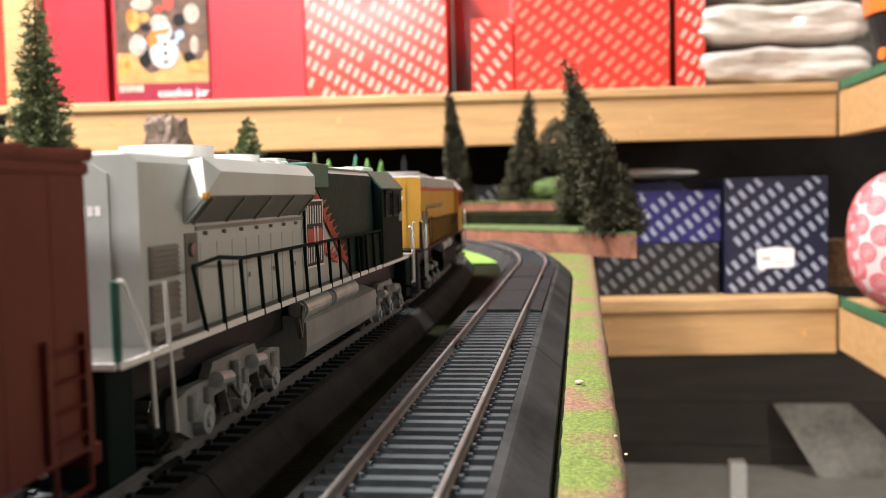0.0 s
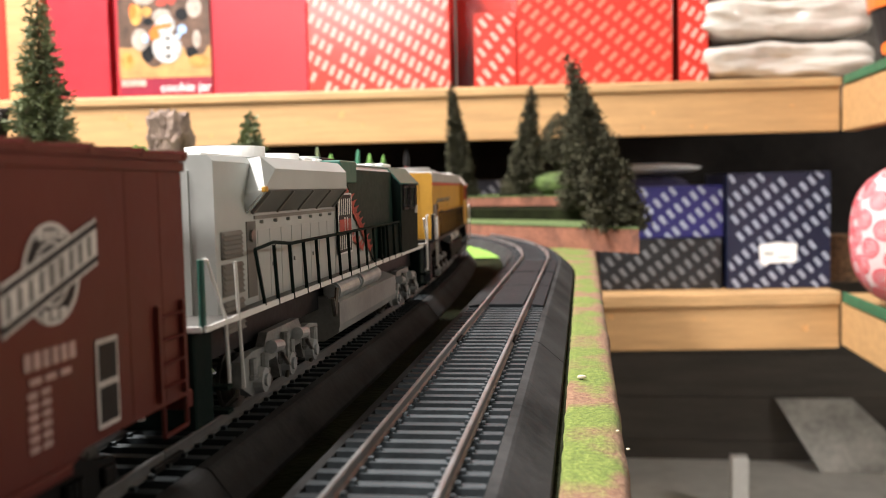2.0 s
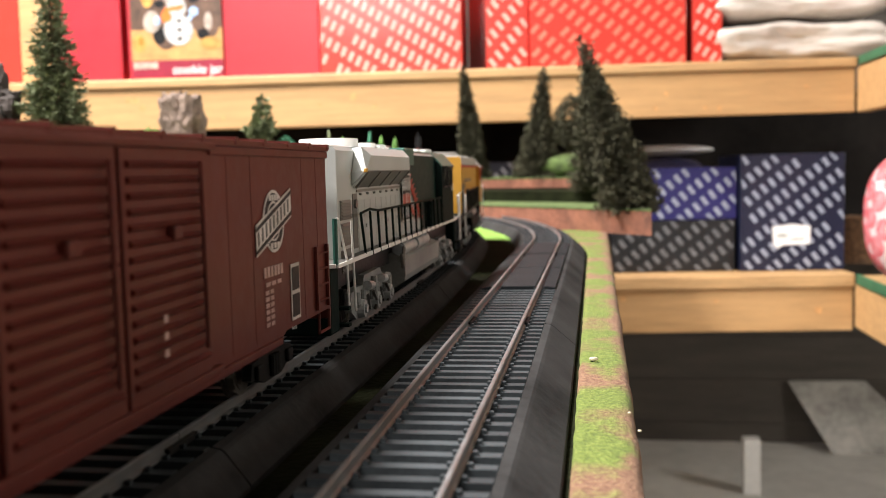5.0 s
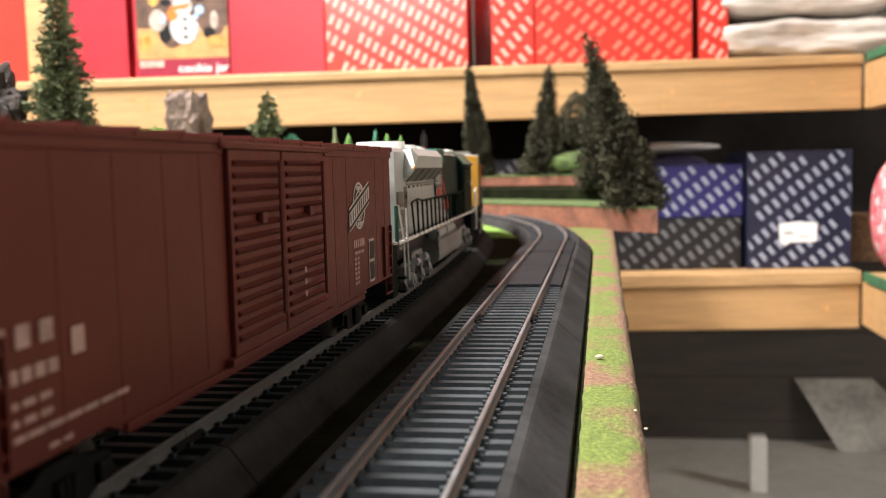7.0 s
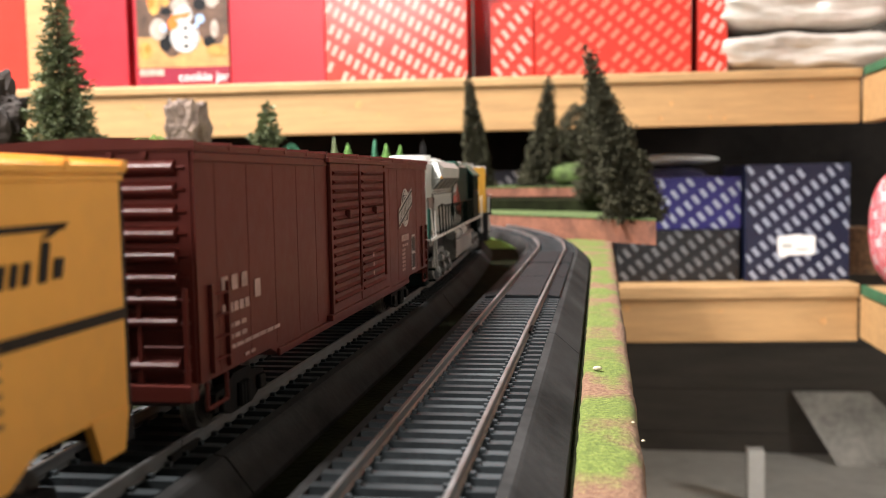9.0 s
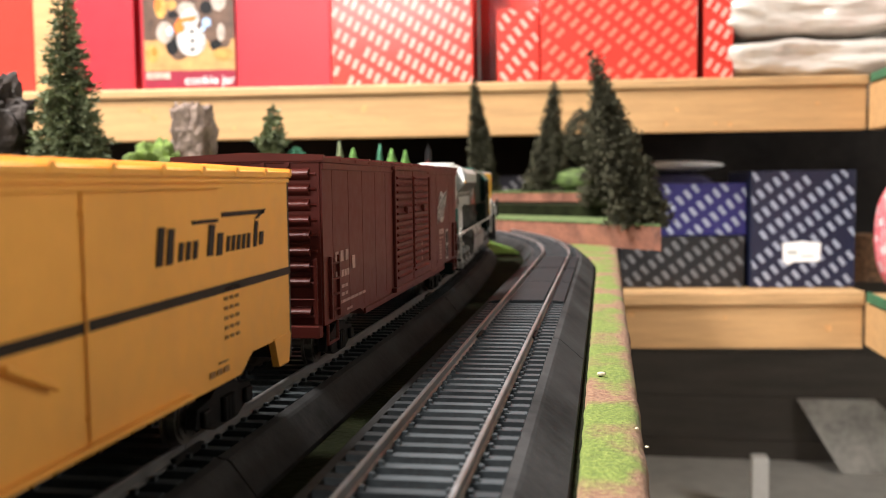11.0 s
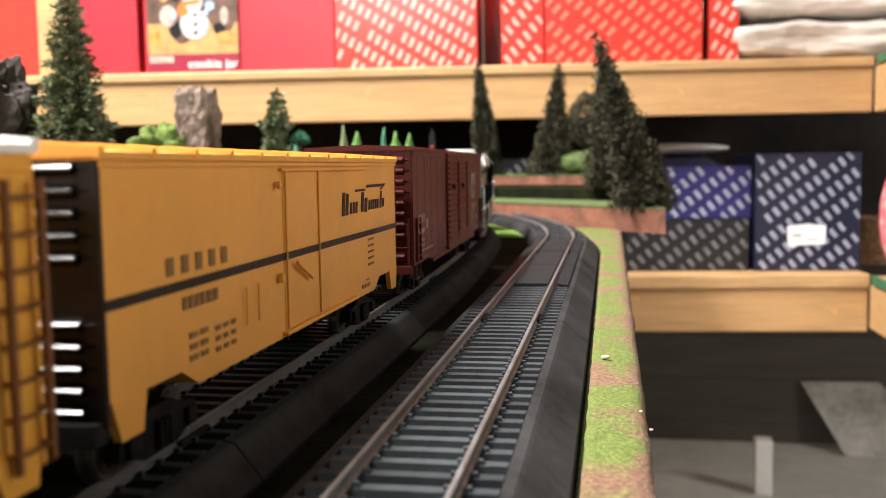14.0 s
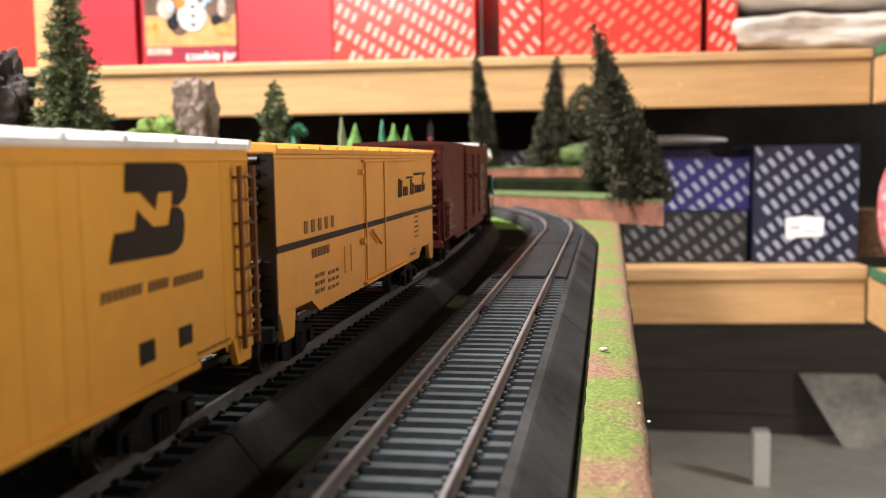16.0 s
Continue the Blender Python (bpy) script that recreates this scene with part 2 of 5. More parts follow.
# ---- track plan ----
RAIL = 0.0105          # railhead over the table top
GAUGE = 0.01725        # between the railheads' middles


def line_of(x0, bends, end=1.75, step=0.005):
    """Centre line from y = -0.4: place and heading by length; bends: (from length, radius)."""
    pts, x, y, h, s = [], x0, -0.4, 0.0, -0.4
    while s < end:
        pts.append((s, x, y, h))
        k = 0.0
        for start, r in bends:
            if s >= start:
                k = 1 / r if r else 0.0
        h += k * step
        x -= math.sin(h) * step
        y += math.cos(h) * step
        s += step
    return pts


LEFT = line_of(-0.083, [(0.31, 4.5), (0.66, 0.72)])
RIGHT = line_of(-0.0307, [(0.60, 0.85)])


def on_line(line, s):
    i = (s + 0.4) / 0.005
    k = max(0, min(len(line) - 2, int(i)))
    f = i - k
    a, b = line[k], line[k + 1]
    return a[1] + (b[1] - a[1]) * f, a[2] + (b[2] - a[2]) * f, a[3] + (b[3] - a[3]) * f


def sweep(bm, line, profile, s0, s1, step=0.02):
    """A closed profile of (side, height) carried along the line; side is to the right."""
    n = max(2, int((s1 - s0) / step) + 1)
    rows = []
    for i in range(n + 1):
        x, y, h = on_line(line, s0 + (s1 - s0) * i / n)
        c, sn = math.cos(h), math.sin(h)
        rows.append([bm.verts.new((x + p * c, y + p * sn, z)) for p, z in profile])
    m = len(profile)
    for a, b in zip(rows[:-1], rows[1:]):
        for j in range(m):
            bm.faces.new((a[j], a[(j + 1) % m], b[(j + 1) % m], b[j]))
    bm.faces.new(rows[0])
    bm.faces.new(rows[-1][::-1])
    return bm


def track(line, label, joints, first, last, foot=0.0224):
    t = empty("railway_track", Matrix(), label, "track", "model railway tracks")
    prof = [(-0.0224, 0.0), (-0.0221, 0.0012), (-0.0175, 0.0071), (-0.0168, 0.0076), (-0.0149, 0.0079), (-0.0149, 0.0060), (0.0149, 0.0060), (0.0149, 0.0079), (0.0168, 0.0076), (0.0175, 0.0071), (foot - 0.0003, 0.0012), (foot, 0.0)]
    cuts = [first] + joints + [last]
    for a, b in zip(cuts[:-1], cuts[1:]):
        part("roadbed", sweep(B(), line, prof, a + 0.0003, b - 0.0003), M["ballast"], t)
        part("tie_bed", sweep(B(), line, [(-0.0148, 0.0058), (0.0148, 0.0058), (0.0148, 0.0064), (-0.0148, 0.0064)], a + 0.0003, b - 0.0003), M["tiebed"], t, "black bed between the ties, pocket shade in its colour")
        for side in (-1, 1):
            c = side * GAUGE / 2
            rp = [(c - 0.0009, 0.0080), (c + 0.0009, 0.0080), (c + 0.0009, 0.0083), (c + 0.0004, 0.0087), (c + 0.0004, 0.0097), (c + 0.0005, 0.0099),
                  (c + 0.0005, RAIL - 0.0002), (c + 0.0003, RAIL), (c - 0.0003, RAIL), (c - 0.0005, RAIL - 0.0002), (c - 0.0005, 0.0099), (c - 0.0004, 0.0097), (c - 0.0004, 0.0087), (c - 0.0009, 0.0083)]
            part("rail", sweep(B(), line, rp, a + 0.0002, b - 0.0002), M["rail"], t)
    for j in joints:
        x, y, h = on_line(line, j)
        for side in (-1, 1):
            bm = box(B(), side * GAUGE / 2 - 0.0014, side * GAUGE / 2 + 0.0014, -0.006, 0.006, 0.0079, 0.0092, 0.0002)
            ob = part("rail_joiner", bm, M["blackened"], t)
            ob.matrix_world = Matrix.Translation((x, y, 0)) @ pose(0, 0, 0, 0, 0, math.degrees(h))
    return t


TIE_MESH = None


def tie_mesh():
    bm = box(B(), -0.0148, 0.0148, -0.0013, 0.0013, 0.0058, 0.0081)
    for s in (-1, 1):
        for o in (-0.0016, 0.0016):
            box(bm, s * GAUGE / 2 + o - 0.0005, s * GAUGE / 2 + o + 0.0005, -0.0006, 0.0006, 0.0081, 0.0088)
    return data("tie", bm, M["tie"])


def ties(t, line, first, last, pitch=0.0066):
    global TIE_MESH
    TIE_MESH = TIE_MESH or tie_mesh()
    s = first
    while s < last:
        x, y, h = on_line(line, s)
        ob = part("tie", TIE_MESH, None, t)
        ob.matrix_world = Matrix.Translation((x, y, 0)) @ pose(0, 0, 0, 0, 0, math.degrees(h))
        s += pitch


# ---- room and table ----
thing("floor", box(B(), -3.0, 3.2, -2.4, 2.6, -0.70, -0.64), M["floor"], "grey painted floor below the shelves", "floor", kind="structure")
thing("ceiling", box(B(), -3.0, 3.2, -2.4, 2.6, 1.75, 1.80), M["ceiling"], "plain dim painted ceiling", "ceiling", kind="structure")
thing("wall_west", box(B(), -3.1, -3.0, -2.4, 2.6, -0.70, 1.80), M["ceiling"], "plain dim painted wall", "wall", kind="structure")
thing("wall_east", box(B(), 3.2, 3.3, -2.4, 2.6, -0.70, 1.80), M["ceiling"], "plain dim painted wall", "wall", kind="structure")
thing("wall_south", box(B(), -3.1, 3.3, -2.5, -2.4, -0.70, 1.80), M["ceiling"], "plain dim painted wall", "wall", kind="structure")
wall = empty("wall_north", Matrix(), "dark stained horizontal board wall behind the shelves", "wall", kind="structure")
z = -0.70
while z < 1.8:
    part("board", box(B(), -3.1, 3.3, 2.42, 2.5, z, z + 0.1088, 0.001), M["wall"], wall)
    z += 0.11

table = empty("layout_table", Matrix(), "foam layout table with patchy green and brown turf", "table", kind="structure")
part("tabletop", box(B(), -1.25, 0.006, -0.7, 1.45, -0.05, -0.0005, 0.002), M["soil"], table)


def sheet(nx, ny, x0, x1, y0, y1, zf):
    bm = B()
    g = [[bm.verts.new((x0 + (x1 - x0) * i / nx, y0 + (y1 - y0) * j / ny, zf(x0 + (x1 - x0) * i / nx, y0 + (y1 - y0) * j / ny))) for j in range(ny + 1)] for i in range(nx + 1)]
    for i in range(nx):
        for j in range(ny):
            bm.faces.new((g[i][j], g[i + 1][j], g[i + 1][j + 1], g[i][j + 1]))
    return bm


def strip():
    """The turf along the table's edge, with a ragged, rounded lip."""
    bm = B()
    n, rows = 260, []
    for j in range(n + 1):
        y = -0.3 + 1.15 * j / n
        e = 0.0072 + 0.004 * y + 0.0007 * noise.noise((y * 60, 0, 0)) + 0.0005 * noise.noise((y * 190, 3, 0))
        row = []
        inner = on_line(RIGHT, y)[0] + 0.0258 - e + 0.0003 * noise.noise((y * 120, 7, 0))
        for k, (f, zz) in enumerate(((inner, -0.0004), (inner + 0.0007, 0.0006), (inner + 0.0022, 0.0007), (-0.008, 0.0007), (-0.004, 0.0007), (-0.0015, 0.0004), (0.0, -0.0008), (0.0006, -0.004), (0.0004, -0.012), (0.0, -0.05))):
            row.append(bm.verts.new((e + f, y, zz + (0.0004 * noise.noise((y * 300, f * 300, 1)) if 0 < k < 6 else 0))))
        rows.append(row)
    for a, b in zip(rows[:-1], rows[1:]):
        for j in range(len(a) - 1):
            bm.faces.new((a[j], a[j + 1], b[j + 1], b[j]))
    return bm


part("turf_strip", strip(), M["grass"], table, smooth=True)
part("inner_turf", sheet(40, 120, -1.2, -0.0345, -0.4, 1.4, lambda x, y: 0.0003 + 0.0002 * noise.noise((x * 90, y * 90, 0))), M["soil"], table)
part("bright_turf", sheet(24, 24, -0.16, -0.055, 0.735, 0.93, lambda x, y: 0.0012 + 0.0004 * noise.noise((x * 200, y * 200, 0))), M["lawn2"], table)

# ---- tracks ----
right_track = track(RIGHT, "black roadbed track with tarnished rails beside the turf edge", [-0.1637, 0.0649, 0.2935, 0.5221, 0.7507], -0.38, 1.35, 0.0246)
left_track = track(LEFT, "black roadbed track that carries the train", [-0.0716, 0.157, 0.3975, 0.626, 0.855], -0.38, 1.35)

for a, b in ((0.376, 0.4485), (0.4495, 0.5205), (0.5235, 0.600)):
    part("rerailer_plate", sweep(B(), RIGHT, [(-0.0068, 0.0060), (0.0068, 0.0060), (0.0068, 0.0094), (-0.0068, 0.0094)], a, b), M["plate"], right_track, "smooth dark plate between the rails")
    for s in (-1, 1):
        part("rerailer_plate", sweep(B(), RIGHT, [(s * 0.0102, 0.0060), (s * 0.0150, 0.0060), (s * 0.0148, 0.0088), (s * 0.0102, 0.0094)], a, b), M["plate"], right_track)

# ---- shelves ----
TURN = 5.7
SHELF = Matrix.Translation((0.412, 1.60, 0)) @ pose(0, 0, 0, 0, 0, TURN)   # along x to the left is negative


def on_shelf(u, back, z, turn=0.0):
    return SHELF @ pose(u, back, z, 0, 0, turn)


def shelf(name, z_top, z_lip, z_bottom, label, knots, seed):
    rnd = random.Random(seed)
    s = empty(name, SHELF.copy(), label, "shelf", "wooden shelves")
    part("shelf_panel", box(B(), -1.75, 0.0, 0.0, 0.62, z_lip, z_top, 0.003), M["wood2"], s)
    part("front_board", box(B(), -1.75, -0.001, 0.006, 0.024, z_bottom, z_lip - 0.0005, 0.002), M["wood"], s)
    for i in range(knots):
        u, zz, r = -0.02 - 1.25 * rnd.random(), z_bottom + (z_lip - z_bottom) * (0.12 + 0.76 * rnd.random()), 0.0025 + 0.004 * rnd.random()
        bm = B()
        bmesh.ops.create_circle(bm, cap_ends=True, segments=12, radius=r, matrix=pose(u, 0.0056, zz, 90, 0, 0))
        part("knot", bm, M["knot"], s)
    return s


shelf("upper_shelf", 0.219, 0.203, 0.133, "pine shelf with plywood top and knotty front board", 17, 4)
low_shelf = shelf("lower_shelf", -0.124, -0.147, -0.218, "pine shelf with plywood top and knotty front board", 9, 5)


def arm(name, z_top, z_lip, z_bottom):
    s = empty(name, Matrix(), "pine side shelf with a dark green edge strip", "shelf", "wooden shelves")
    part("shelf_panel", box(B(), 0.4145, 0.60, 0.3, 1.60, z_lip, z_top - 0.001, 0.002), M["wood2"], s)
    part("front_board", box(B(), 0.4118, 0.434, 0.3, 1.602, z_bottom, z_lip - 0.0005, 0.002), M["wood"], s)
    part("edge_strip", box(B(), 0.409, 0.4142, 0.3, 1.585, z_lip + 0.002, z_top + 0.002, 0.001), M["trim"], s)


arm("upper_side_shelf", 0.217, 0.203, 0.132)
arm("lower_side_shelf", -0.126, -0.142, -0.212)
thing("shelf_post", box(B(), -0.055, 0.0, 0.0, 0.05, -0.64, 1.75, 0.003), M["wood"], "pale pine post that carries the upper shelf", "post", m=on_shelf(-1.315, 0.03, 0) @ Matrix())


def dashes(bm, w, h, size, lean, va, vb, skip=0.0, rnd=random, face=-0.0006, fat=0.44):
    """Rows of leaning printed dashes on a front of that width and height."""
    t = radians(lean)
    for i in range(-60, 60):
        for j in range(-60, 60):
            x, z = va[0] * i + vb[0] * j, va[1] * i + vb[1] * j
            if not (0 < x < w and 0 < z < h) or rnd.random() < skip:
                continue
            lx, lz = size * fat, size
            c = [(x + p * math.cos(t) - q * math.sin(t), z + p * math.sin(t) + q * math.cos(t)) for p, q in ((-lx / 2, -lz / 2), (lx / 2, -lz / 2), (lx / 2, lz / 2), (-lx / 2, lz / 2))]
            c = [(min(w - 0.001, max(0.001, p)), min(h - 0.001, max(0.001, q))) for p, q in c]
            bm.faces.new([bm.verts.new((p, face, q)) for p, q in c])
    return bm


def carton(name, u0, u1, z0, z1, depth, back, material, label, mark=None, size=0.014, lean=-35, va=(0.0140, -0.0125), vb=(0.0265, 0.0025), group="boxes on the shelves", turn=0.0):
    w, h = u1 - u0, z1 - z0
    c = empty(name, on_shelf(u0, back, z0, turn), label, "box", group)
    part("body", box(B(), 0, w, 0, depth, 0, h, 0.0015), M[material], c)
    if mark:
        part("printed_pattern", dashes(B(), w, h, size, lean, va, vb, 0.02, random.Random(len(name) + int(w * 1e4))), M[mark], c)
    return c


UP, LOW = 0.2195, -0.1235
carton("gift_carton", -1.50, -1.352, UP, 0.50, 0.3, 0.10, "redbox", "plain red cardboard carton on the upper shelf")
carton("gift_carton", -1.308, -1.203, UP, 0.47, 0.3, 0.05, "pinkbox", "plain crimson cardboard carton on the upper shelf")
cookie = carton("cookie_jar_carton", -1.188, -1.025, UP, 0.50, 0.25, 0.04, "pinkbox", "crimson carton with a snowman jar picture on its front")
carton("gift_carton", -1.024, -0.863, UP, 0.47, 0.3, 0.042, "pinkbox", "plain crimson cardboard carton on the upper shelf")
carton("patterned_carton", -0.862, -0.625, UP, 0.50, 0.3, 0.04, "redbox", "red carton printed with white leaning dashes", "mark", 0.0165, -24, (0.0121, -0.0080), (-0.0080, -0.0270))
carton("patterned_carton", -0.585, -0.515, UP, 0.344, 0.3, 0.045, "redbox", "narrow low red carton printed with white leaning dashes", "mark", 0.0160, 38, (0.0105, 0.0127), (0.0080, -0.0350))
carton("gift_carton", -0.622, -0.500, UP, 0.56, 0.15, 0.36, "redbox", "plain red carton set back behind a lower one")
carton("patterned_carton", -0.513, -0.259, UP, 0.48, 0.3, 0.04, "redbox", "wide red carton printed with faint leaning dashes", "mark2", 0.0170, -44, (0.0130, -0.0110), (-0.0105, -0.0270))
carton("patterned_carton", -0.248, -0.201, UP, 0.46, 0.3, 0.04, "redbox", "slim red carton printed with white leaning dashes", "mark", 0.0160, -32, (0.0121, -0.0080), (-0.0080, -0.0270))
carton("patterned_carton", -0.169, 0.0, LOW, 0.070, 0.16, 0.05, "navy", "tall navy carton printed with white leaning dashes", "dash", 0.0160, 38, (0.01295, 0.0101), (0.0090, -0.0288), turn=0)
carton("patterned_carton", -0.380, -0.176, LOW, -0.037, 0.15, 0.06, "charcoal", "charcoal carton with grey dashes under another", "dimdash", 0.0160, 38, (0.01295, 0.0101), (0.0090, -0.0288))
carton("patterned_carton", -0.312, -0.172, -0.0365, 0.051, 0.15, 0.065, "blue", "bright blue carton with pale dashes on another", "dash", 0.0160, 38, (0.01295, 0.0101), (0.0090, -0.0288))
carton("patterned_carton", -0.60, -0.47, LOW, 0.07, 0.15, 0.22, "navy", "navy carton with pale dashes far back on the shelf", "dash", 0.0160, 38, (0.01295, 0.0101), (0.0090, -0.0288))
carton("patterned_carton", -0.86, -0.62, LOW, 0.06, 0.15, 0.2, "navy", "navy carton with pale dashes far back on the shelf", "dash", 0.0160, 38, (0.01295, 0.0101), (0.0090, -0.0288))
# ---- scenery ----


def mesh_of(name, verts, faces, material):
    me = bpy.data.meshes.new(name)
    me.from_pydata(verts, [], faces)
    me.materials.append(material)
    return me


def tree(base, height, radius, n, needles, label, lean=(0.0, 0.0), blade=0.004, seed=1, tiers=14, ragged=0.3, start=0.06, group="model trees", flat=0.15):
    """Tapered trunk, limbs in whorls, and a crown of many small blades along them."""
    rnd = random.Random(seed)
    t = empty("conifer_tree", Matrix.Translation(base), label, "tree", group)
    ax = lambda f: Vector((lean[0] * f ** 1.2, lean[1] * f, height * f))
    bm = B()
    for i in range(6):
        rod(bm, ax(i / 6), ax((i + 1) / 6), radius * 0.09 * (1 - i / 7), radius * 0.09 * (1 - (i + 1) / 7), 7)
    part("trunk", bm, M["bark"], t)
    bm, vs, fs = B(), [], []
    for k in range(tiers):
        f = start + (1 - start) * (k + 0.3) / tiers
        reach = radius * (1 - f) ** 0.95 * (1 + ragged * (rnd.random() - 0.5)) + radius * 0.025
        limbs = max(4, int(13 * (1 - f) + 4))
        turn = rnd.random() * 6.28
        for j in range(limbs):
            a = turn + 6.283 * j / limbs + rnd.uniform(-0.2, 0.2)
            r = reach * (0.75 + 0.45 * rnd.random())
            droop = r * rnd.uniform(-0.1, 0.35) * (1 if flat < 0.3 else -0.3)
            p0 = ax(f)
            p1 = p0 + Vector((math.cos(a) * r, math.sin(a) * r, -droop))
            rod(bm, p0, p1, radius * 0.018, radius * 0.006, 4)
            m = max(3, int(n * (r / radius) / (tiers * 6)))
            for q in range(m):
                g = 0.12 + 0.88 * (q + rnd.random()) / m
                c = p0.lerp(p1, g) + Vector([rnd.gauss(0, 1) * radius * (0.035 if flat < 0.3 else 0.075) for _ in range(3)])
                d = Vector((math.cos(a + rnd.uniform(-1.1, 1.1)), math.sin(a + rnd.uniform(-1.1, 1.1)), rnd.uniform(-0.5, 0.6))).normalized()
                s = d.cross(Vector((rnd.uniform(-1, 1), rnd.uniform(-1, 1), rnd.uniform(-1, 1)))).normalized()
                l, w = blade * rnd.uniform(0.6, 1.3), blade * flat * rnd.uniform(0.7, 1.4)
                o = len(vs)
                vs += [c - s * w, c + d * l * 0.5 - s * w * 1.3 + Vector((0, 0, w * 0.4)), c + d * l, c + d * l * 0.5 + s * w * 1.3]
                fs.append((o, o + 1, o + 2, o + 3))
    part("branch_frame", bm, M["bark"], t)
    crown = part("crown", mesh_of("crown", vs, fs, M[needles]), None, t)
    return t


def lump(name, base, sx, sy, sz, material, label, category, seed=1, rough=0.25, detail=4, strata=0.0, power=2.2, group=""):
    """An uneven rounded or blocky lump that stands on its base."""
    bm = B()
    bmesh.ops.create_icosphere(bm, subdivisions=detail, radius=1)
    for v in bm.verts:
        p = v.co.copy()
        m = (abs(p.x) ** power + abs(p.y) ** power + abs(p.z) ** power) ** (1 / power)
        p /= m
        k = 1 + rough * noise.fractal(p * 2.1 + Vector((seed * 7.1, 0, 0)), 1.0, 2.0, 4)
        if strata:
            k += strata * (math.sin(p.z * 17 + 3 * noise.noise(p * 2)) > 0.1) * (0.5 + noise.noise(p * 5))
        v.co = Vector((p.x * k * sx, p.y * k * sy, (p.z * k + 1) * sz / 2))
    return thing(name, bm, M[material], label, category, group, m=Matrix.Translation(base), smooth=not strata)


def hill_height(x, y):
    d, p = min((((x - p[1]) ** 2 + (y - p[2]) ** 2) ** 0.5, p) for p in LEFT[60:380:4])
    if (x - p[1]) * math.cos(p[3]) + (y - p[2]) * math.sin(p[3]) > 0:
        return -0.004
    k = max(0.0, min(1.0, (d - 0.040) / 0.05))
    return -0.004 + 0.052 * k * k * (3 - 2 * k) + 0.006 * k * noise.fractal((x * 14, y * 14, 2), 1.0, 2.0, 3)


part("inner_hill", sheet(60, 60, -0.95, -0.10, 0.22, 1.02, hill_height), M["moss"], table, "mossy brown hill inside the curve", smooth=True)


def terrace():
    """Two glued foam layers outside the curve, with flocked tops."""
    t = empty("foam_terrace", Matrix(), "stepped red-brown foam terrace with green flocked tops", "scenery", kind="structure")

    def layer(front, back_y, right_back, z0, z1, wob):
        (xr, yr), (xl, yl) = front
        n = 60
        pts = []
        for i in range(n + 1):
            f = i / n
            w = wob * noise.noise((f * 22, z0 * 100, 0))
            pts.append((xr + (xl - xr) * f + w * 0.5, yr + (yl - yr) * f + w))
        out = pts + [(xl, back_y), (right_back, back_y)]
        side = prism(B(), out, 2, z0, z1 - 0.0012)
        part("foam_layer", side, M["foam"], t)
        lid = prism(B(), [(x, y - 0.0006) if i <= n else (x, y) for i, (x, y) in enumerate(out)], 2, z1 - 0.0012, z1)
        part("flocked_top", lid, M["lawn"], t)

    layer(((0.045, 0.781), (-0.42, 1.30)), 1.44, 0.05, -0.0004, 0.0205, 0.003)
    layer(((0.016, 1.09), (-0.34, 1.31)), 1.43, 0.02, 0.0330, 0.0450, 0.006)
    # added soil-dark block, jutting forward as the shade band under the overhang
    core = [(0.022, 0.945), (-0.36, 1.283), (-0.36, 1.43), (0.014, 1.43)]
    part("dark_core", prism(B(), core, 2, 0.0206, 0.0315), M["soil"], t, "added dark block for the shade under the upper layer")


terrace()
TREES = "dark conifers on the foam terrace"
tree((0.030, 0.826, 0.018), 0.149, 0.025, 24000, "needles2", "tall leaning olive-brown conifer on the foam terrace", (-0.041, 0.0), 0.0026, 11, 34, 0.12, 0.0, TREES, 0.42)
tree((0.004, 0.97, 0.018), 0.150, 0.028, 20000, "needles2", "tall olive-brown conifer behind another on the terrace", (-0.012, 0.0), 0.0026, 15, 30, 0.15, 0.1, TREES, 0.42)
tree((-0.072, 1.20, 0.043), 0.138, 0.026, 19000, "needles2", "olive-brown conifer on the upper foam layer", (0.012, 0.0), 0.0029, 12, 32, 0.12, 0.0, TREES, 0.42)
tree((-0.156, 1.24, 0.043), 0.150, 0.021, 17000, "needles2", "slim olive-brown conifer on the upper foam layer", (-0.012, 0.0), 0.0029, 13, 32, 0.12, 0.0, TREES, 0.42)
bush = empty("round_tree", Matrix.Translation((-0.025, 1.28, 0.043)), "round dark olive tree with a pale trunk", "tree")
part("trunk", rod(B(), (0, 0, 0), (0.004, 0, 0.05), 0.0022, 0.0015, 8), M["silver"], bush)
vs, fs, rnd = [], [], random.Random(8)
for i in range(8000):
    d = Vector((rnd.gauss(0, 1), rnd.gauss(0, 1), rnd.gauss(0, 1))).normalized() * rnd.uniform(0.6, 1.0) ** 0.5
    c = Vector((0.004 + d.x * 0.033, d.y * 0.03, 0.070 + d.z * 0.036)) * (1 + 0.12 * noise.noise(d * 3))
    s1, s2 = Vector((rnd.uniform(-1, 1), rnd.uniform(-1, 1), rnd.uniform(-1, 1))) * 0.0022, Vector((rnd.uniform(-1, 1), rnd.uniform(-1, 1), rnd.uniform(-1, 1))) * 0.0022
    o = len(vs)
    vs += [c - s1, c + s2, c + s1]
    fs.append((o, o + 1, o + 2))
part("crown", mesh_of("crown", vs, fs, M["needles2"]), None, bush)
lump("grass_mound", (-0.022, 1.215, 0.040), 0.056, 0.045, 0.034, "lawn", "rounded bright green grass mound on the terrace", "mound", 3, 0.12)

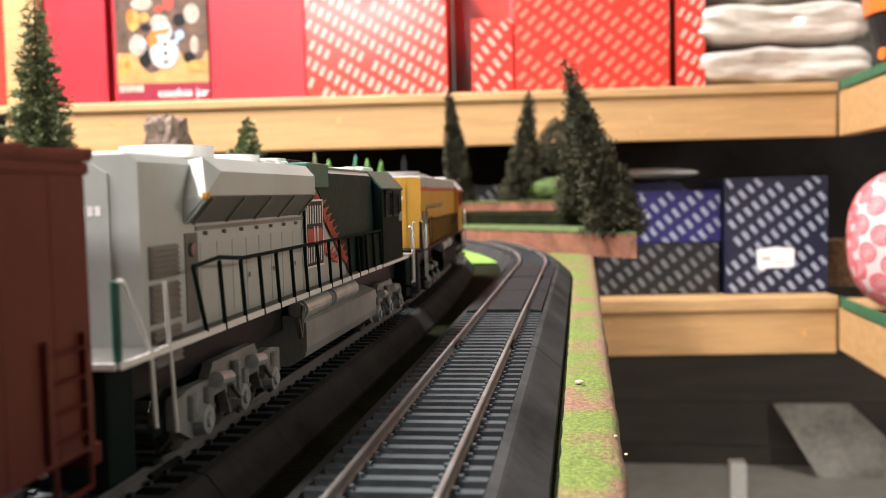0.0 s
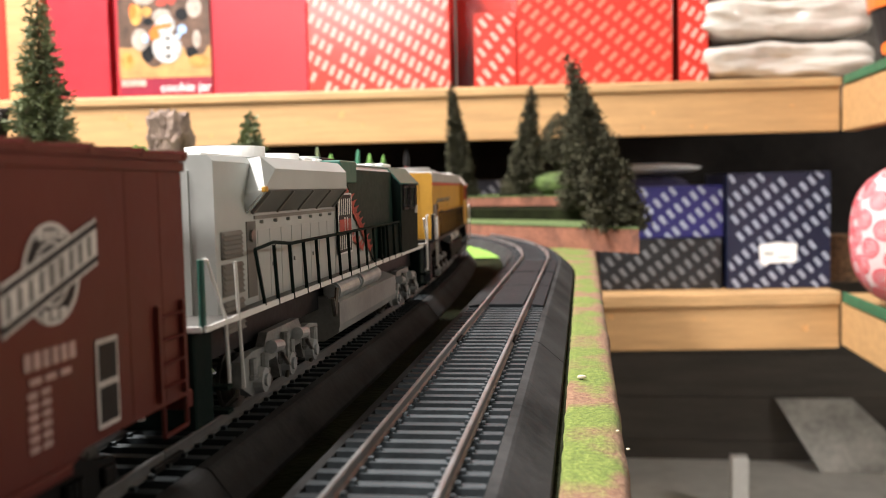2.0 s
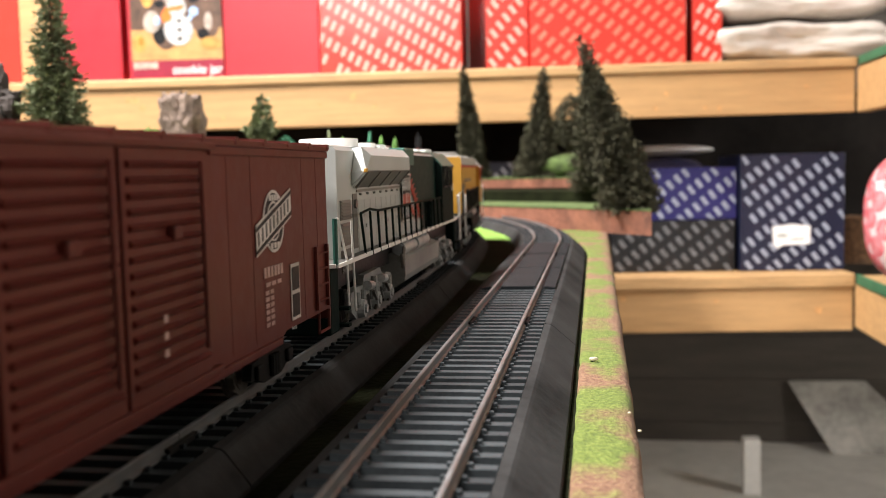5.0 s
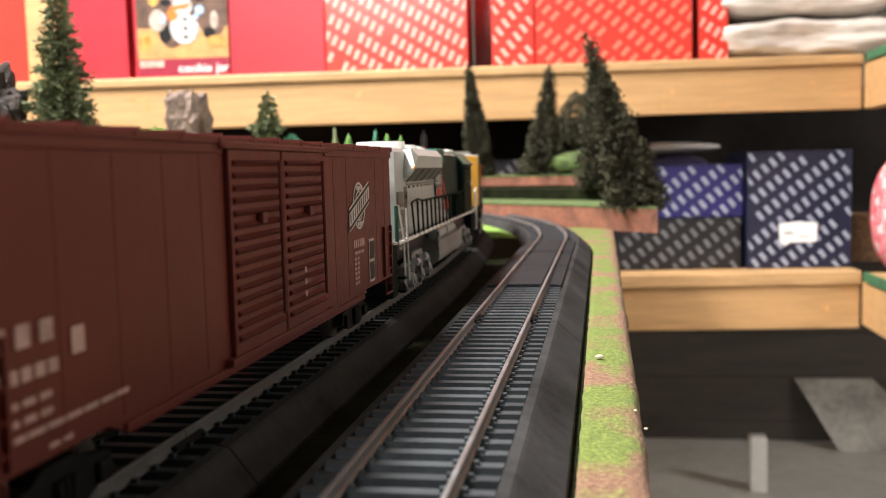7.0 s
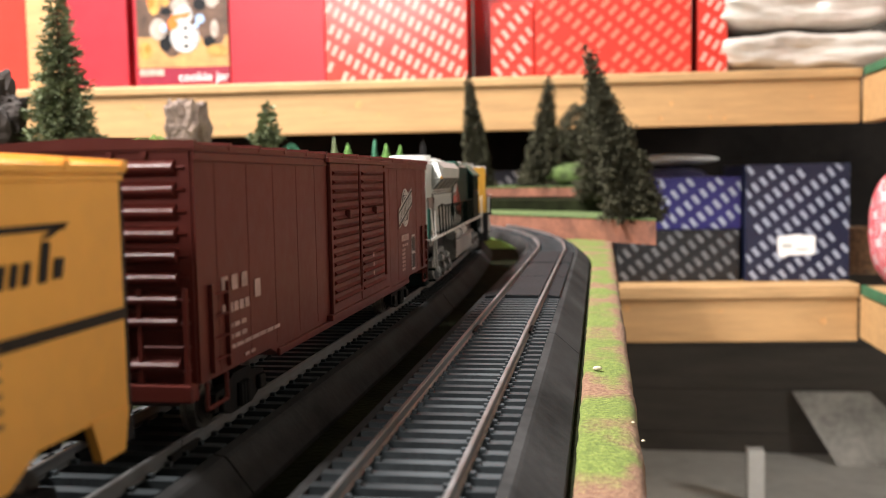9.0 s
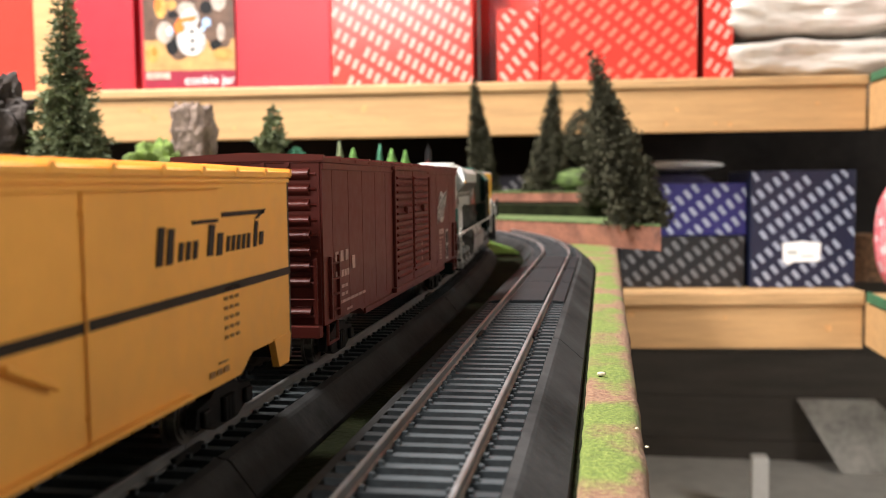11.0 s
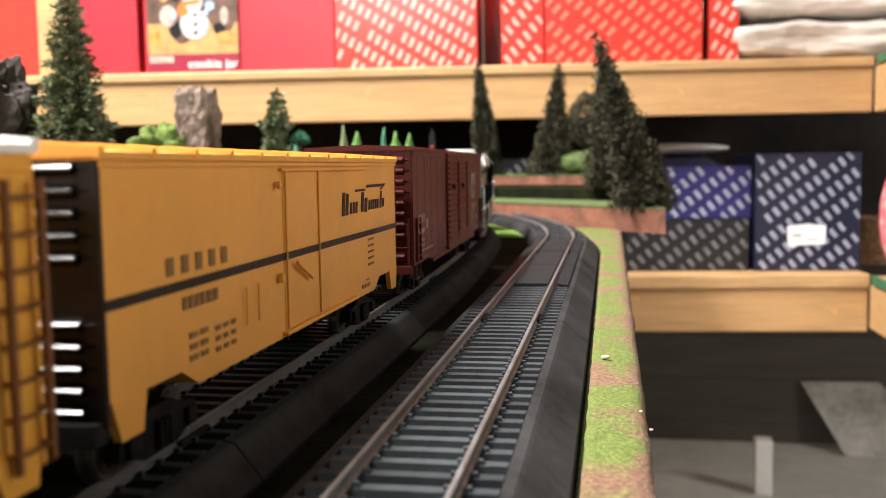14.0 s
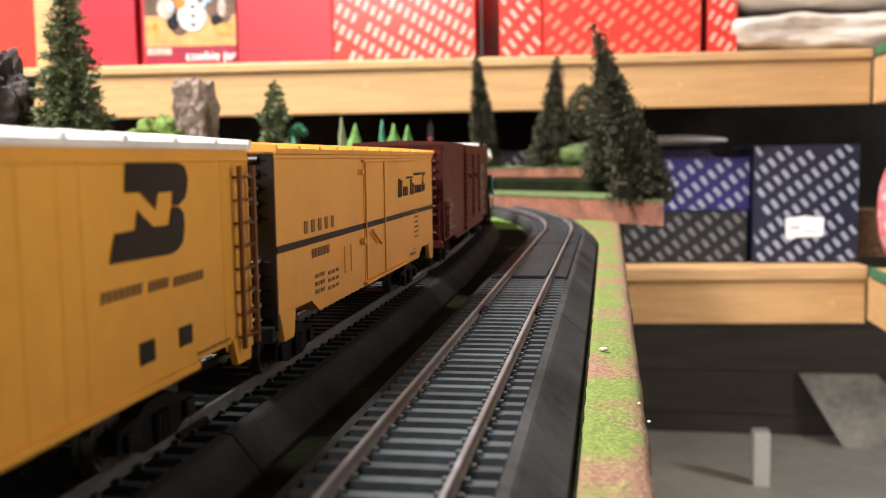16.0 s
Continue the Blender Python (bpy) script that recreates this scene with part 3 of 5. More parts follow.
# inside the curve, behind the train
tree((-0.300, 0.50, 0.046), 0.124, 0.0268, 17000, "needles", "tall bushy dark green conifer on the hill", (0.0, 0.0), 0.0046, 21, 32, 0.3, 0.05, "conifers on the hill", 0.10)
lump("stratified_rock", (-0.3365, 0.75, 0.046), 0.0140, 0.016, 0.077, "rock", "upright layered grey-brown plaster rock", "rock", 5, 0.13, 6, 0.10, 6.0)
lump("mossy_mound", (-0.350, 0.70, 0.044), 0.020, 0.018, 0.046, "mossgreen", "yellow-green mossy mound beside the rock", "mound", 6, 0.42, 5)
lump("dark_rock", (-0.352, 0.50, 0.044), 0.026, 0.022, 0.078, "darkrock", "dark brown rock beside the tall conifer", "rock", 7, 0.35, 5, 0.05)
lump("dark_rock", (-0.385, 0.52, 0.044), 0.035, 0.03, 0.052, "darkrock", "low dark rock on the mossy hill", "rock", 9, 0.35, 5, 0.05)
tree((-0.271, 0.75, 0.044), 0.078, 0.017, 2300, "needles", "small ragged dark green conifer on the hill", (0.004, 0.0), 0.0055, 22, 11, 0.8, 0.1, "conifers on the hill", 0.3)


def foam_conifer(x, y, z, h, r, material, label, seed):
    """A small tree cut from green foam: a lumpy cone with a fine grain."""
    bm = B()
    bmesh.ops.create_cone(bm, cap_ends=True, segments=18, radius1=r, radius2=0.0008, depth=h, matrix=Matrix.Translation((0, 0, h / 2)))
    bmesh.ops.subdivide_edges(bm, edges=bm.edges[:], cuts=5, use_grid_fill=True)
    for v in bm.verts:
        k = noise.fractal((v.co.x * 220 + seed, v.co.y * 220, v.co.z * 150), 1.0, 2.0, 3)
        f = max(0.0, min(1.0, v.co.z / h))
        g = (1.25 + 0.40 * (1 - (f * 5) % 1.0) + 0.9 * k) * (0.5 + 0.5 * (1 - f))
        v.co.x *= g
        v.co.y *= g
    t = empty("foam_tree", Matrix.Translation((x, y, z)), label, "tree", "small foam trees")
    part("crown", bm, M[material], t, smooth=True)
    part("trunk", rod(B(), (0, 0, -0.006), (0, 0, 0.002), 0.0012, seg=7), M["bark"], t)


foam_conifer(-0.214, 0.80, 0.044, 0.044, 0.016, "bright", "small bright green foam conifer", 1)
foam_conifer(-0.180, 0.80, 0.044, 0.043, 0.012, "bright", "small bright green foam conifer", 2)
foam_conifer(-0.170, 0.81, 0.042, 0.044, 0.013, "bright", "small bright green foam conifer", 3)
foam_conifer(-0.232, 0.82, 0.046, 0.049, 0.007, "needles", "small dull green foam conifer", 4)
foam_conifer(-0.197, 0.83, 0.046, 0.046, 0.006, "teal", "small teal green foam conifer", 5)
foam_conifer(-0.290, 0.86, 0.046, 0.040, 0.007, "teal", "small teal green foam conifer", 6)
broad = empty("broadleaf_tree", Matrix.Translation((-0.252, 0.76, 0.046)), "small teal round-topped foam tree", "tree", "small foam trees")
part("trunk", rod(B(), (0, 0, 0), (0, 0, 0.036), 0.0012, 0.0009, 7), M["bark"], broad)
vs, fs, rnd = [], [], random.Random(5)
for i in range(900):
    d = Vector((rnd.gauss(0, 1), rnd.gauss(0, 1), rnd.gauss(0, 1))).normalized() * rnd.uniform(0.5, 1) ** 0.5
    c = Vector((d.x * 0.0085, d.y * 0.0085, 0.037 + d.z * 0.005 - 0.4 * abs(d.x) * 0.008))
    s1, s2 = Vector((rnd.uniform(-1, 1), rnd.uniform(-1, 1), rnd.uniform(-1, 1))) * 0.0013, Vector((rnd.uniform(-1, 1), rnd.uniform(-1, 1), rnd.uniform(-1, 1))) * 0.0013
    o = len(vs)
    vs += [c - s1, c + s2, c + s1]
    fs.append((o, o + 1, o + 2))
part("crown", mesh_of("crown", vs, fs, M["teal"]), None, broad)
sig = empty("signal_post", Matrix.Translation((-0.207, 1.12, -0.001)), "tiny signal post with a red and black head", "signal")
part("mast", rod(B(), (0, 0, 0), (0, 0, 0.088), 0.0012, seg=8), M["silver"], sig)
part("head", rod(B(), (0, 0, 0.078), (0, 0, 0.098), 0.0040, 0.0030, 10), M["black"], sig)
part("lens", rod(B(), (0, -0.0042, 0.082), (0, -0.0030, 0.082), 0.0020, seg=8), M["red"], sig)
part("finial", rod(B(), (0, 0, 0.098), (0, 0, 0.104), 0.0014, 0.0004, 8), M["black"], sig)
lump("pebble", (-0.0008, 0.271, 0.0008), 0.0013, 0.0009, 0.0012, "chip", "tiny pale chip lying on the turf", "pebble", 2, 0.4, 2)
for x, y in ((0.0072, 0.215), (0.0088, 0.20), (-0.052, 0.186)):
    lump("pebble", (x, y, 0.0002), 0.0004, 0.0005, 0.0004, "chip", "tiny pale chip lying on the turf", "pebble", int(y * 1000), 0.4, 2)

# ---- things on the shelves ----
FACE = -0.0007


def flat(bm, pts, y=FACE):
    bm.faces.new([bm.verts.new((p, y, q)) for p, q in pts])
    return bm


def disc(bm, x, z, r, y=FACE, sq=1.0, n=24):
    return flat(bm, [(x + r * math.cos(6.2832 * k / n), z + r * sq * math.sin(6.2832 * k / n)) for k in range(n)], y)


# picture on the jar carton, in plain painted shapes; x from the carton's edge, z over the shelf
pic = part("picture", flat(B(), [(0.006, 0.0335), (0.162, 0.0335), (0.162, 0.278), (0.006, 0.278)]), M["tan"], cookie, "warm tan picture of a snowman-shaped jar")
part("picture_backdrop", flat(B(), [(0.006, 0.085), (0.162, 0.085), (0.162, 0.278), (0.006, 0.278)], FACE - 0.0002), M["picdark"], pic)
at_pic = lambda cx, cz: (0.006 + (cx - 65) * 0.000306, 0.0335 + (455 - cz) * 0.000306)
BLOBS = [("picdark", ((490, 265, 70, 1.2), (260, 330, 60, 1.1))), ("black", ((225, 320, 36, 1.4), (420, 115, 36, 1.0), (232, 150, 30, 0.7), (470, 320, 34, 0.9))),
         ("cream", ((185, 245, 48, 1.25), (310, 120, 52, 0.75), (215, 20, 60, 0.6), (490, 80, 42, 1.3), (500, 250, 22, 2.2))),
         ("picgold", ((165, 110, 36, 1.6), (110, 360, 40, 1.2), (510, 370, 60, 0.6), (225, 95, 30, 0.9))),
         ("red", ((365, 20, 30, 1.4), (310, 50, 30, 0.6))), ("orange", ((262, 220, 24, 1.4), (150, 90, 20, 2.0), (120, 350, 14, 1.6))),
         ("picblue", ((420, 195, 26, 1.0), (215, 240, 18, 1.3), (400, 230, 14, 1.0)))]
for k, (m_, blobs) in enumerate(BLOBS):
    bm = B()
    for cx, cz, r, sq in blobs:
        x, z = at_pic(cx, cz)
        disc(bm, x, z, r * 0.000306, FACE - 0.0004 - k * 0.00005, sq, 18)
    tagged(part("picture_shape", bm, M[m_], pic), kind="stuff")
sn = part("snowman", disc(disc(B(), 0.088, 0.083, 0.025, FACE - 0.0009), 0.086, 0.120, 0.017, FACE - 0.0010), M["jar"], pic, "white snowman jar")
bm = B()
for z in (0.068, 0.083, 0.098):
    disc(bm, 0.090, z, 0.0036, FACE - 0.0012, n=12)
part("snowman_button", bm, M["black"], sn)
part("scarf", flat(disc(B(), 0.068, 0.105, 0.009, FACE - 0.0012, n=14), [(0.066, 0.112), (0.098, 0.118), (0.098, 0.124), (0.066, 0.120)], FACE - 0.0013), M["orange"], sn)
lab = part("title_strip", flat(B(), [(0.006, 0.006), (0.162, 0.006), (0.162, 0.0335), (0.006, 0.0335)]), M["maroon"], cookie, "maroon strip with white title words")
w = new("title_words", text_data("cookie jar", 0.0215, M["paper"]))
w.parent, w.location, w.rotation_euler = lab, (0.118, FACE - 0.0006, 0.0165), (radians(90), 0, 0)
part("small_label", flat(B(), [(0.008, 0.020), (0.050, 0.020), (0.050, 0.031), (0.008, 0.031)], FACE - 0.0003), M["cream"], lab)

# paper label on the tall navy carton
lb = empty("price_label", on_shelf(-0.118, 0.0488, -0.086), "white torn paper label with grey print", "label")
bm = flat(B(), [(0.002, 0.006), (0.010, 0.0), (0.018, 0.005), (0.061, 0.006), (0.063, 0.037), (0.030, 0.040), (0.0, 0.036)], 0)
part("paper", bm, M["paper"], lb)
part("print", flat(flat(B(), [(0.008, 0.018), (0.024, 0.018), (0.024, 0.024), (0.008, 0.024)], -0.0003), [(0.030, 0.013), (0.052, 0.013), (0.052, 0.016), (0.030, 0.016)], -0.0003), M["grey"], lb)


def cushion(u0, u1, z0, z1, back, depth, seed, label):
    """A soft folded thing in crinkled plastic."""
    bm = B()
    bmesh.ops.create_icosphere(bm, subdivisions=5, radius=1)
    for v in bm.verts:
        p = v.co.copy()
        m = (abs(p.x) ** 7 + abs(p.y) ** 7 + abs(p.z) ** 3.2) ** (1 / 4.2)
        p /= max(m, 0.4)
        k = 1 + 0.05 * noise.fractal(p * 2.5 + Vector((seed, 0, 0)), 1.0, 2.0, 4)
        v.co = Vector(((p.x * k + 1) / 2 * (u1 - u0), (p.y * k + 1) / 2 * depth, (p.z * k * (1 + 0.08 * math.sin(p.x * 5 + seed)) + 1) / 2 * (z1 - z0)))
    return thing("wrapped_cushion", bm, M["plastic"], label, "cushion", "wrapped cushions", m=on_shelf(u0, back, z0), smooth=True)


cushion(-0.196, 0.052, 0.2185, 0.2885, 0.045, 0.28, 3, "cream cushion in clear crinkled plastic on the shelf")
cushion(-0.200, 0.056, 0.2850, 0.362, 0.050, 0.28, 5, "cream cushion in clear crinkled plastic on another")
cushion(-0.196, -0.005, 0.357, 0.47, 0.060, 0.25, 8, "white wrapped cushion on top of two others")

pail = empty("halloween_pail", Matrix.Translation((0.520, 1.50, 0.2185)), "black pail with orange spots and an orange rim", "pail")
part("body", rod(B(), (0, 0, 0), (0, 0, 0.085), 0.075, 0.092, 32), M["black"], pail, smooth=False)
part("rim", rod(B(), (0, 0, 0.085), (0, 0, 0.135), 0.096, 0.100, 32), M["orange"], pail, "orange upper band")
for a in (200, 225, 250, 275):
    x, y = math.cos(radians(a)), math.sin(radians(a))
    part("spot", rod(B(), (x * 0.078, y * 0.078, 0.045 if a % 50 else 0.025), (x * 0.088, y * 0.088, 0.045 if a % 50 else 0.025), 0.009, seg=14), M["orange"], pail)

gift = empty("patterned_cushion", Matrix.Translation((0.478, 1.395, -0.1262)), "rounded pink and white cushion with ring pattern", "cushion")
bm = B()
bmesh.ops.create_icosphere(bm, subdivisions=5, radius=1)


def gift_skin(p):
    m = (abs(p.x) ** 2.6 + abs(p.y) ** 2.6 + abs(p.z) ** 2.6) ** (1 / 2.6)
    q = p / m
    return Vector((q.x * 0.105, q.y * 0.07, (q.z + 1) * 0.102))


for v in bm.verts:
    v.co = gift_skin(v.co)
part("cover", bm, M["giftwhite"], gift, smooth=True)
rings = B()
dots = B()
for i in range(120):
    z = 1 - 2 * (i + 0.5) / 120
    a = i * 2.399963
    p = Vector((math.cos(a) * math.sqrt(1 - z * z), math.sin(a) * math.sqrt(1 - z * z), z))
    c = gift_skin(p)
    nrm = Vector((p.x / 0.105, p.y / 0.07, p.z / 0.102)).normalized()
    q = nrm.to_track_quat("Z", "Y").to_matrix().to_4x4()
    r = 0.0145
    for ra, rb, h in ((0.0105, r, 0.0006), (0.0055, 0.0085, 0.0007)):
        k = 14
        vs2 = []
        for j in range(k):
            t = 6.2832 * j / k
            row = []
            for rr in (ra, rb):
                d = q @ Vector((rr * math.cos(t), rr * math.sin(t), 0))
                pp = Vector(((c + d).x / 0.105, (c + d).y / 0.07, (c + d).z / 0.102 - 1))
                s = gift_skin(pp.normalized())
                row.append(rings.verts.new(s + nrm * h))
            vs2.append(row)
        for j in range(k):
            n2 = vs2[(j + 1) % k]
            rings.faces.new((vs2[j][0], vs2[j][1], n2[1], n2[0]))
    bmesh.ops.create_circle(dots, cap_ends=True, segments=10, radius=0.0026, matrix=Matrix.Translation(c + nrm * 0.0009) @ q)
tagged(part("ring_pattern", rings, M["gift"], gift, "rose rings printed on the cover"), kind="stuff")
tagged(part("ring_centre", dots, M["gift"], gift), kind="stuff")

basket = empty("wicker_basket", on_shelf(0.020, 0.12, -0.1235), "small brown wicker basket in the shelf corner", "basket")
for i in range(9):
    bm = B()
    bmesh.ops.create_cone(bm, cap_ends=False, segments=28, radius1=0.040 + 0.001 * (i % 2), radius2=0.043 + 0.001 * (i % 2), depth=0.0088, matrix=Matrix.Translation((0.045, 0.05, 0.0045 + i * 0.009)))
    part("wicker_band", bm, M["wicker"], basket)
part("base", rod(B(), (0.045, 0.05, 0), (0.045, 0.05, 0.004), 0.038, seg=28), M["wicker"], basket)

dish = empty("serving_dish", on_shelf(-0.255, 0.30, -0.1235), "oval dark dish cover with a white rim", "dish")
bm = B()
bmesh.ops.create_uvsphere(bm, u_segments=36, v_segments=18, radius=1)
for v in bm.verts:
    v.co = Vector((v.co.x * 0.085, v.co.y * 0.06, 0.165 + (v.co.z * 0.033 if v.co.z > 0 else v.co.z * 0.045)))
part("cover", bm, M["violet"], dish, smooth=True)
bm = B()
bmesh.ops.create_uvsphere(bm, u_segments=36, v_segments=10, radius=1)
for v in bm.verts:
    v.co = Vector((v.co.x * 0.098, v.co.y * 0.07, 0.208 + v.co.z * 0.010))
part("rim", bm, M["paper"], dish, "white rim", smooth=True)
part("foot", rod(B(), (0, 0, 0), (0, 0, 0.13), 0.06, 0.05, 28), M["violet"], dish)

# added dark panel as shade behind the lower shelf, and what stands under it
part("back_panel", box(B(), -1.75, 0.60, 0.47, 0.482, -0.122, 0.2025), M["gloom"], low_shelf, "added near-black panel for the shade between the two shelves")
# leg built only as high as its lit part; the shaded rest is left off
post = empty("white_leg", Matrix.Translation((0.320, 2.04, -0.64)), "white painted leg on the floor, only its lit part", "post")
part("leg", box(B(), -0.017, 0.017, -0.017, 0.017, 0, 0.118, 0.002), M["white"], post)
# a lit patch under the shelf, built as a leaning pale grey slant-edged sheet
sheet_bm = B()
face = [(0.552, 2.325, -0.6395), (0.800, 2.325, -0.6395), (0.645, 2.405, -0.483), (0.466, 2.405, -0.485)]
lo = [sheet_bm.verts.new(p) for p in face]
hi = [sheet_bm.verts.new((x, y + 0.010, z + 0.004)) for x, y, z in face]
sheet_bm.faces.new(lo)
sheet_bm.faces.new(hi[::-1])
for i in range(4):
    sheet_bm.faces.new((lo[i], hi[i], hi[(i + 1) % 4], lo[(i + 1) % 4]))
bmesh.ops.recalc_face_normals(sheet_bm, faces=sheet_bm.faces)
thing("grey_board", sheet_bm, M["litpatch"], "pale grey sheet against the dark wall as a lit patch", "board")
# ---- train ----
KNOTS = [(0, 0.1185), (1, 0.1327), (2, 0.1485), (3, 0.1690), (4, 0.1945), (6.5, 0.2750), (8, 0.3230), (9, 0.3555), (11.5, 0.4400), (13, 0.4885), (14.5, 0.5360), (16, 0.5865)]


def run(t):
    """How far the front of the brown car has come along the track at t seconds."""
    k = max(i for i in range(len(KNOTS) - 1) if KNOTS[i][0] <= t or i == 0)

    def slope(i):
        a, b = max(0, i - 1), min(len(KNOTS) - 1, i + 1)
        return (KNOTS[b][1] - KNOTS[a][1]) / (KNOTS[b][0] - KNOTS[a][0])
    (t0, s0), (t1, s1) = KNOTS[k], KNOTS[k + 1]
    d = t1 - t0
    u = (t - t0) / d
    return (2 * u ** 3 - 3 * u * u + 1) * s0 + (u ** 3 - 2 * u * u + u) * d * slope(k) + (3 * u * u - 2 * u ** 3) * s1 + (u ** 3 - u * u) * d * slope(k + 1)


def car_pose(mid, base):
    """The pose of a car whose middle is at that length of the line, carried by two trucks."""
    xa, ya, _ = on_line(LEFT, mid - base / 2)
    xb, yb, _ = on_line(LEFT, mid + base / 2)
    return pose((xa + xb) / 2, (ya + yb) / 2, RAIL, 0, 0, math.degrees(math.atan2(xa - xb, yb - ya)))


TRAIN = []   # thing, middle of it ahead of the brown car's front, distance of its trucks, wheelsets

def decal(name, outline, x, material, parent, depth=0.00012, label=""):
    """A thin printed or fixed plate on a car's side: outline in (y, z), at side x."""
    return part(name, prism(B(), outline, 0, x, x + depth), M[material], parent, label)


def quad(y0, y1, z0, z1, lean=0.0):
    return [(y0, z0), (y1, z0), (y1 + lean, z1), (y0 + lean, z1)]


def many(outlines, x, depth=0.00012):
    bm = B()
    for o in outlines:
        prism(bm, o, 0, x, x + depth)
    return bm


def words(y0, y1, z0, z1, n, lean=0.0, gap=0.25):
    """n plain bars in place of letters."""
    w = (y1 - y0) / n
    return [quad(y0 + i * w, y0 + (i + 1 - gap) * w, z0, z1, lean) for i in range(n)]


def many_back(outlines, y):
    """Thin plates on a face that looks back along the train: outlines in (x, z)."""
    bm = B()
    for o in outlines:
        prism(bm, o, 1, y - 0.00012, y)
    return bm


def wheelset(parent, y, r):
    bm = B()
    rod(bm, (-0.0118, 0, 0), (0.0118, 0, 0), 0.0011, seg=8)
    for s in (-1, 1):
        rod(bm, (s * 0.0073, 0, 0), (s * 0.0080, 0, 0), r + 0.0007, seg=24)
        rod(bm, (s * 0.0080, 0, 0), (s * 0.0098, 0, 0), r, seg=24)
        rod(bm, (s * 0.0098, 0, 0), (s * 0.0101, 0, 0), r * 0.82, seg=24)
        for k in range(5):
            a = k * 2 * math.pi / 5
            rod(bm, (s * 0.0100, r * 0.5 * math.cos(a), r * 0.5 * math.sin(a)), (s * 0.0104, r * 0.5 * math.cos(a), r * 0.5 * math.sin(a)), r * 0.12, seg=8)
    w = part("wheelset", bm, M["wheel"], parent, "steel wheels on one axle")
    w.location = (0, y, r)
    return (w, (0, y, r), r)


def freight_truck(car, y):
    sets = [wheelset(car, y + d, 0.0048) for d in (-0.0098, 0.0098)]
    for s in (-1, 1):
        bm = prism(B(), [(y - 0.0135, 0.0035), (y - 0.0125, 0.0068), (y - 0.007, 0.0075), (y - 0.004, 0.0090), (y + 0.004, 0.0090), (y + 0.007, 0.0075), (y + 0.0125, 0.0068), (y + 0.0135, 0.0035),
                             (y + 0.0095, 0.0030), (y + 0.0055, 0.0015), (y - 0.0055, 0.0015), (y - 0.0095, 0.0030)], 0, s * 0.0112, s * 0.0132)
        for d in (-0.0098, 0.0098):
            box(bm, s * 0.0132, s * 0.0142, y + d - 0.0017, y + d + 0.0017, 0.0032, 0.0062, 0.0004)
        for d in (-0.0016, 0, 0.0016):
            rod(bm, (s * 0.0137, y + d, 0.0022), (s * 0.0137, y + d, 0.0068), 0.0007, seg=8)
        part("sideframe", bm, M["blackened"], car)
    part("bolster", box(B(), -0.011, 0.011, y - 0.002, y + 0.002, 0.0055, 0.0085, 0.0004), M["blackened"], car)
    return sets


def coupler(car, y, way):
    bm = box(B(), -0.0012, 0.0012, min(y, y + way * 0.006), max(y, y + way * 0.006), 0.0062, 0.0088, 0.0003)
    box(bm, -0.0022, 0.0022, min(y + way * 0.0055, y + way * 0.009), max(y + way * 0.0055, y + way * 0.009), 0.0055, 0.0094, 0.0008)
    part("coupler", bm, M["blackened"], car, "dark metal knuckle coupler")


def ladder(car, hw, y0, y1, z0, z1, n, material, out=0.0011):
    bm = B()
    for y in (y0, y1):
        box(bm, hw + out - 0.0004, hw + out + 0.0003, y - 0.00045, y + 0.00045, z0, z1)
    for i in range(n):
        z = z0 + (z1 - z0) * (i + 0.5) / n
        rod(bm, (hw + out, y0, z), (hw + out, y1, z), 0.0003, seg=5)
        for y in (y0, y1):
            box(bm, hw - 0.0002, hw + out, y - 0.0003, y + 0.0003, z - 0.0002, z + 0.0002)
    part("ladder", bm, M[material], car)


def end_ladder(car, way, L, x0, x1, z0, z1, n, material):
    bm, y = B(), way * (L / 2 + 0.0012)
    for x in (x0, x1):
        box(bm, x - 0.0004, x + 0.0004, y - 0.0003, y + 0.0003, z0, z1)
    for i in range(n):
        z = z0 + (z1 - z0) * (i + 0.5) / n
        rod(bm, (x0, y, z), (x1, y, z), 0.0003, seg=5)
        for x in (x0, x1):
            box(bm, x - 0.0003, x + 0.0003, min(y, y - way * 0.0016), max(y, y - way * 0.0016), z - 0.0002, z + 0.0002)
    part("end_ladder", bm, M[material], car)


def ribbed_end(car, way, L, hw, z0, z1, n, material, skip=()):
    """An end wall pressed into horizontal ribs."""
    step = (z1 - z0) / n
    for i in range(n):
        if i in skip:
            continue
        z = z0 + step * (i + 0.5)
        bm = B()
        segs = 7
        prof = [(way * (L / 2 + 0.0019 * math.sin(math.pi * k / segs)), z - step * 0.39 + step * 0.78 * k / segs) for k in range(segs + 1)]
        prism(bm, prof, 0, -hw + 0.0028, hw - 0.0028)
        for s in (-1, 1):
            tip = [(way * (L / 2 + 0.0002), z - step * 0.1), (way * (L / 2 + 0.0007), z), (way * (L / 2 + 0.0002), z + step * 0.1)]
            prism(bm, tip, 0, min(s * (hw - 0.0028), s * (hw - 0.0012)), max(s * (hw - 0.0028), s * (hw - 0.0012)))
        part("end_rib", bm, M[material], car)


def stirrup(car, hw, y, z0, z1, material, w=0.006):
    bm = rods(B(), [(hw + 0.0002, y - w / 2, z1), (hw + 0.0002, y - w / 2, z0), (hw + 0.0002, y + w / 2, z0), (hw + 0.0002, y + w / 2, z1)], 0.0004)
    part("stirrup_step", bm, M[material], car)


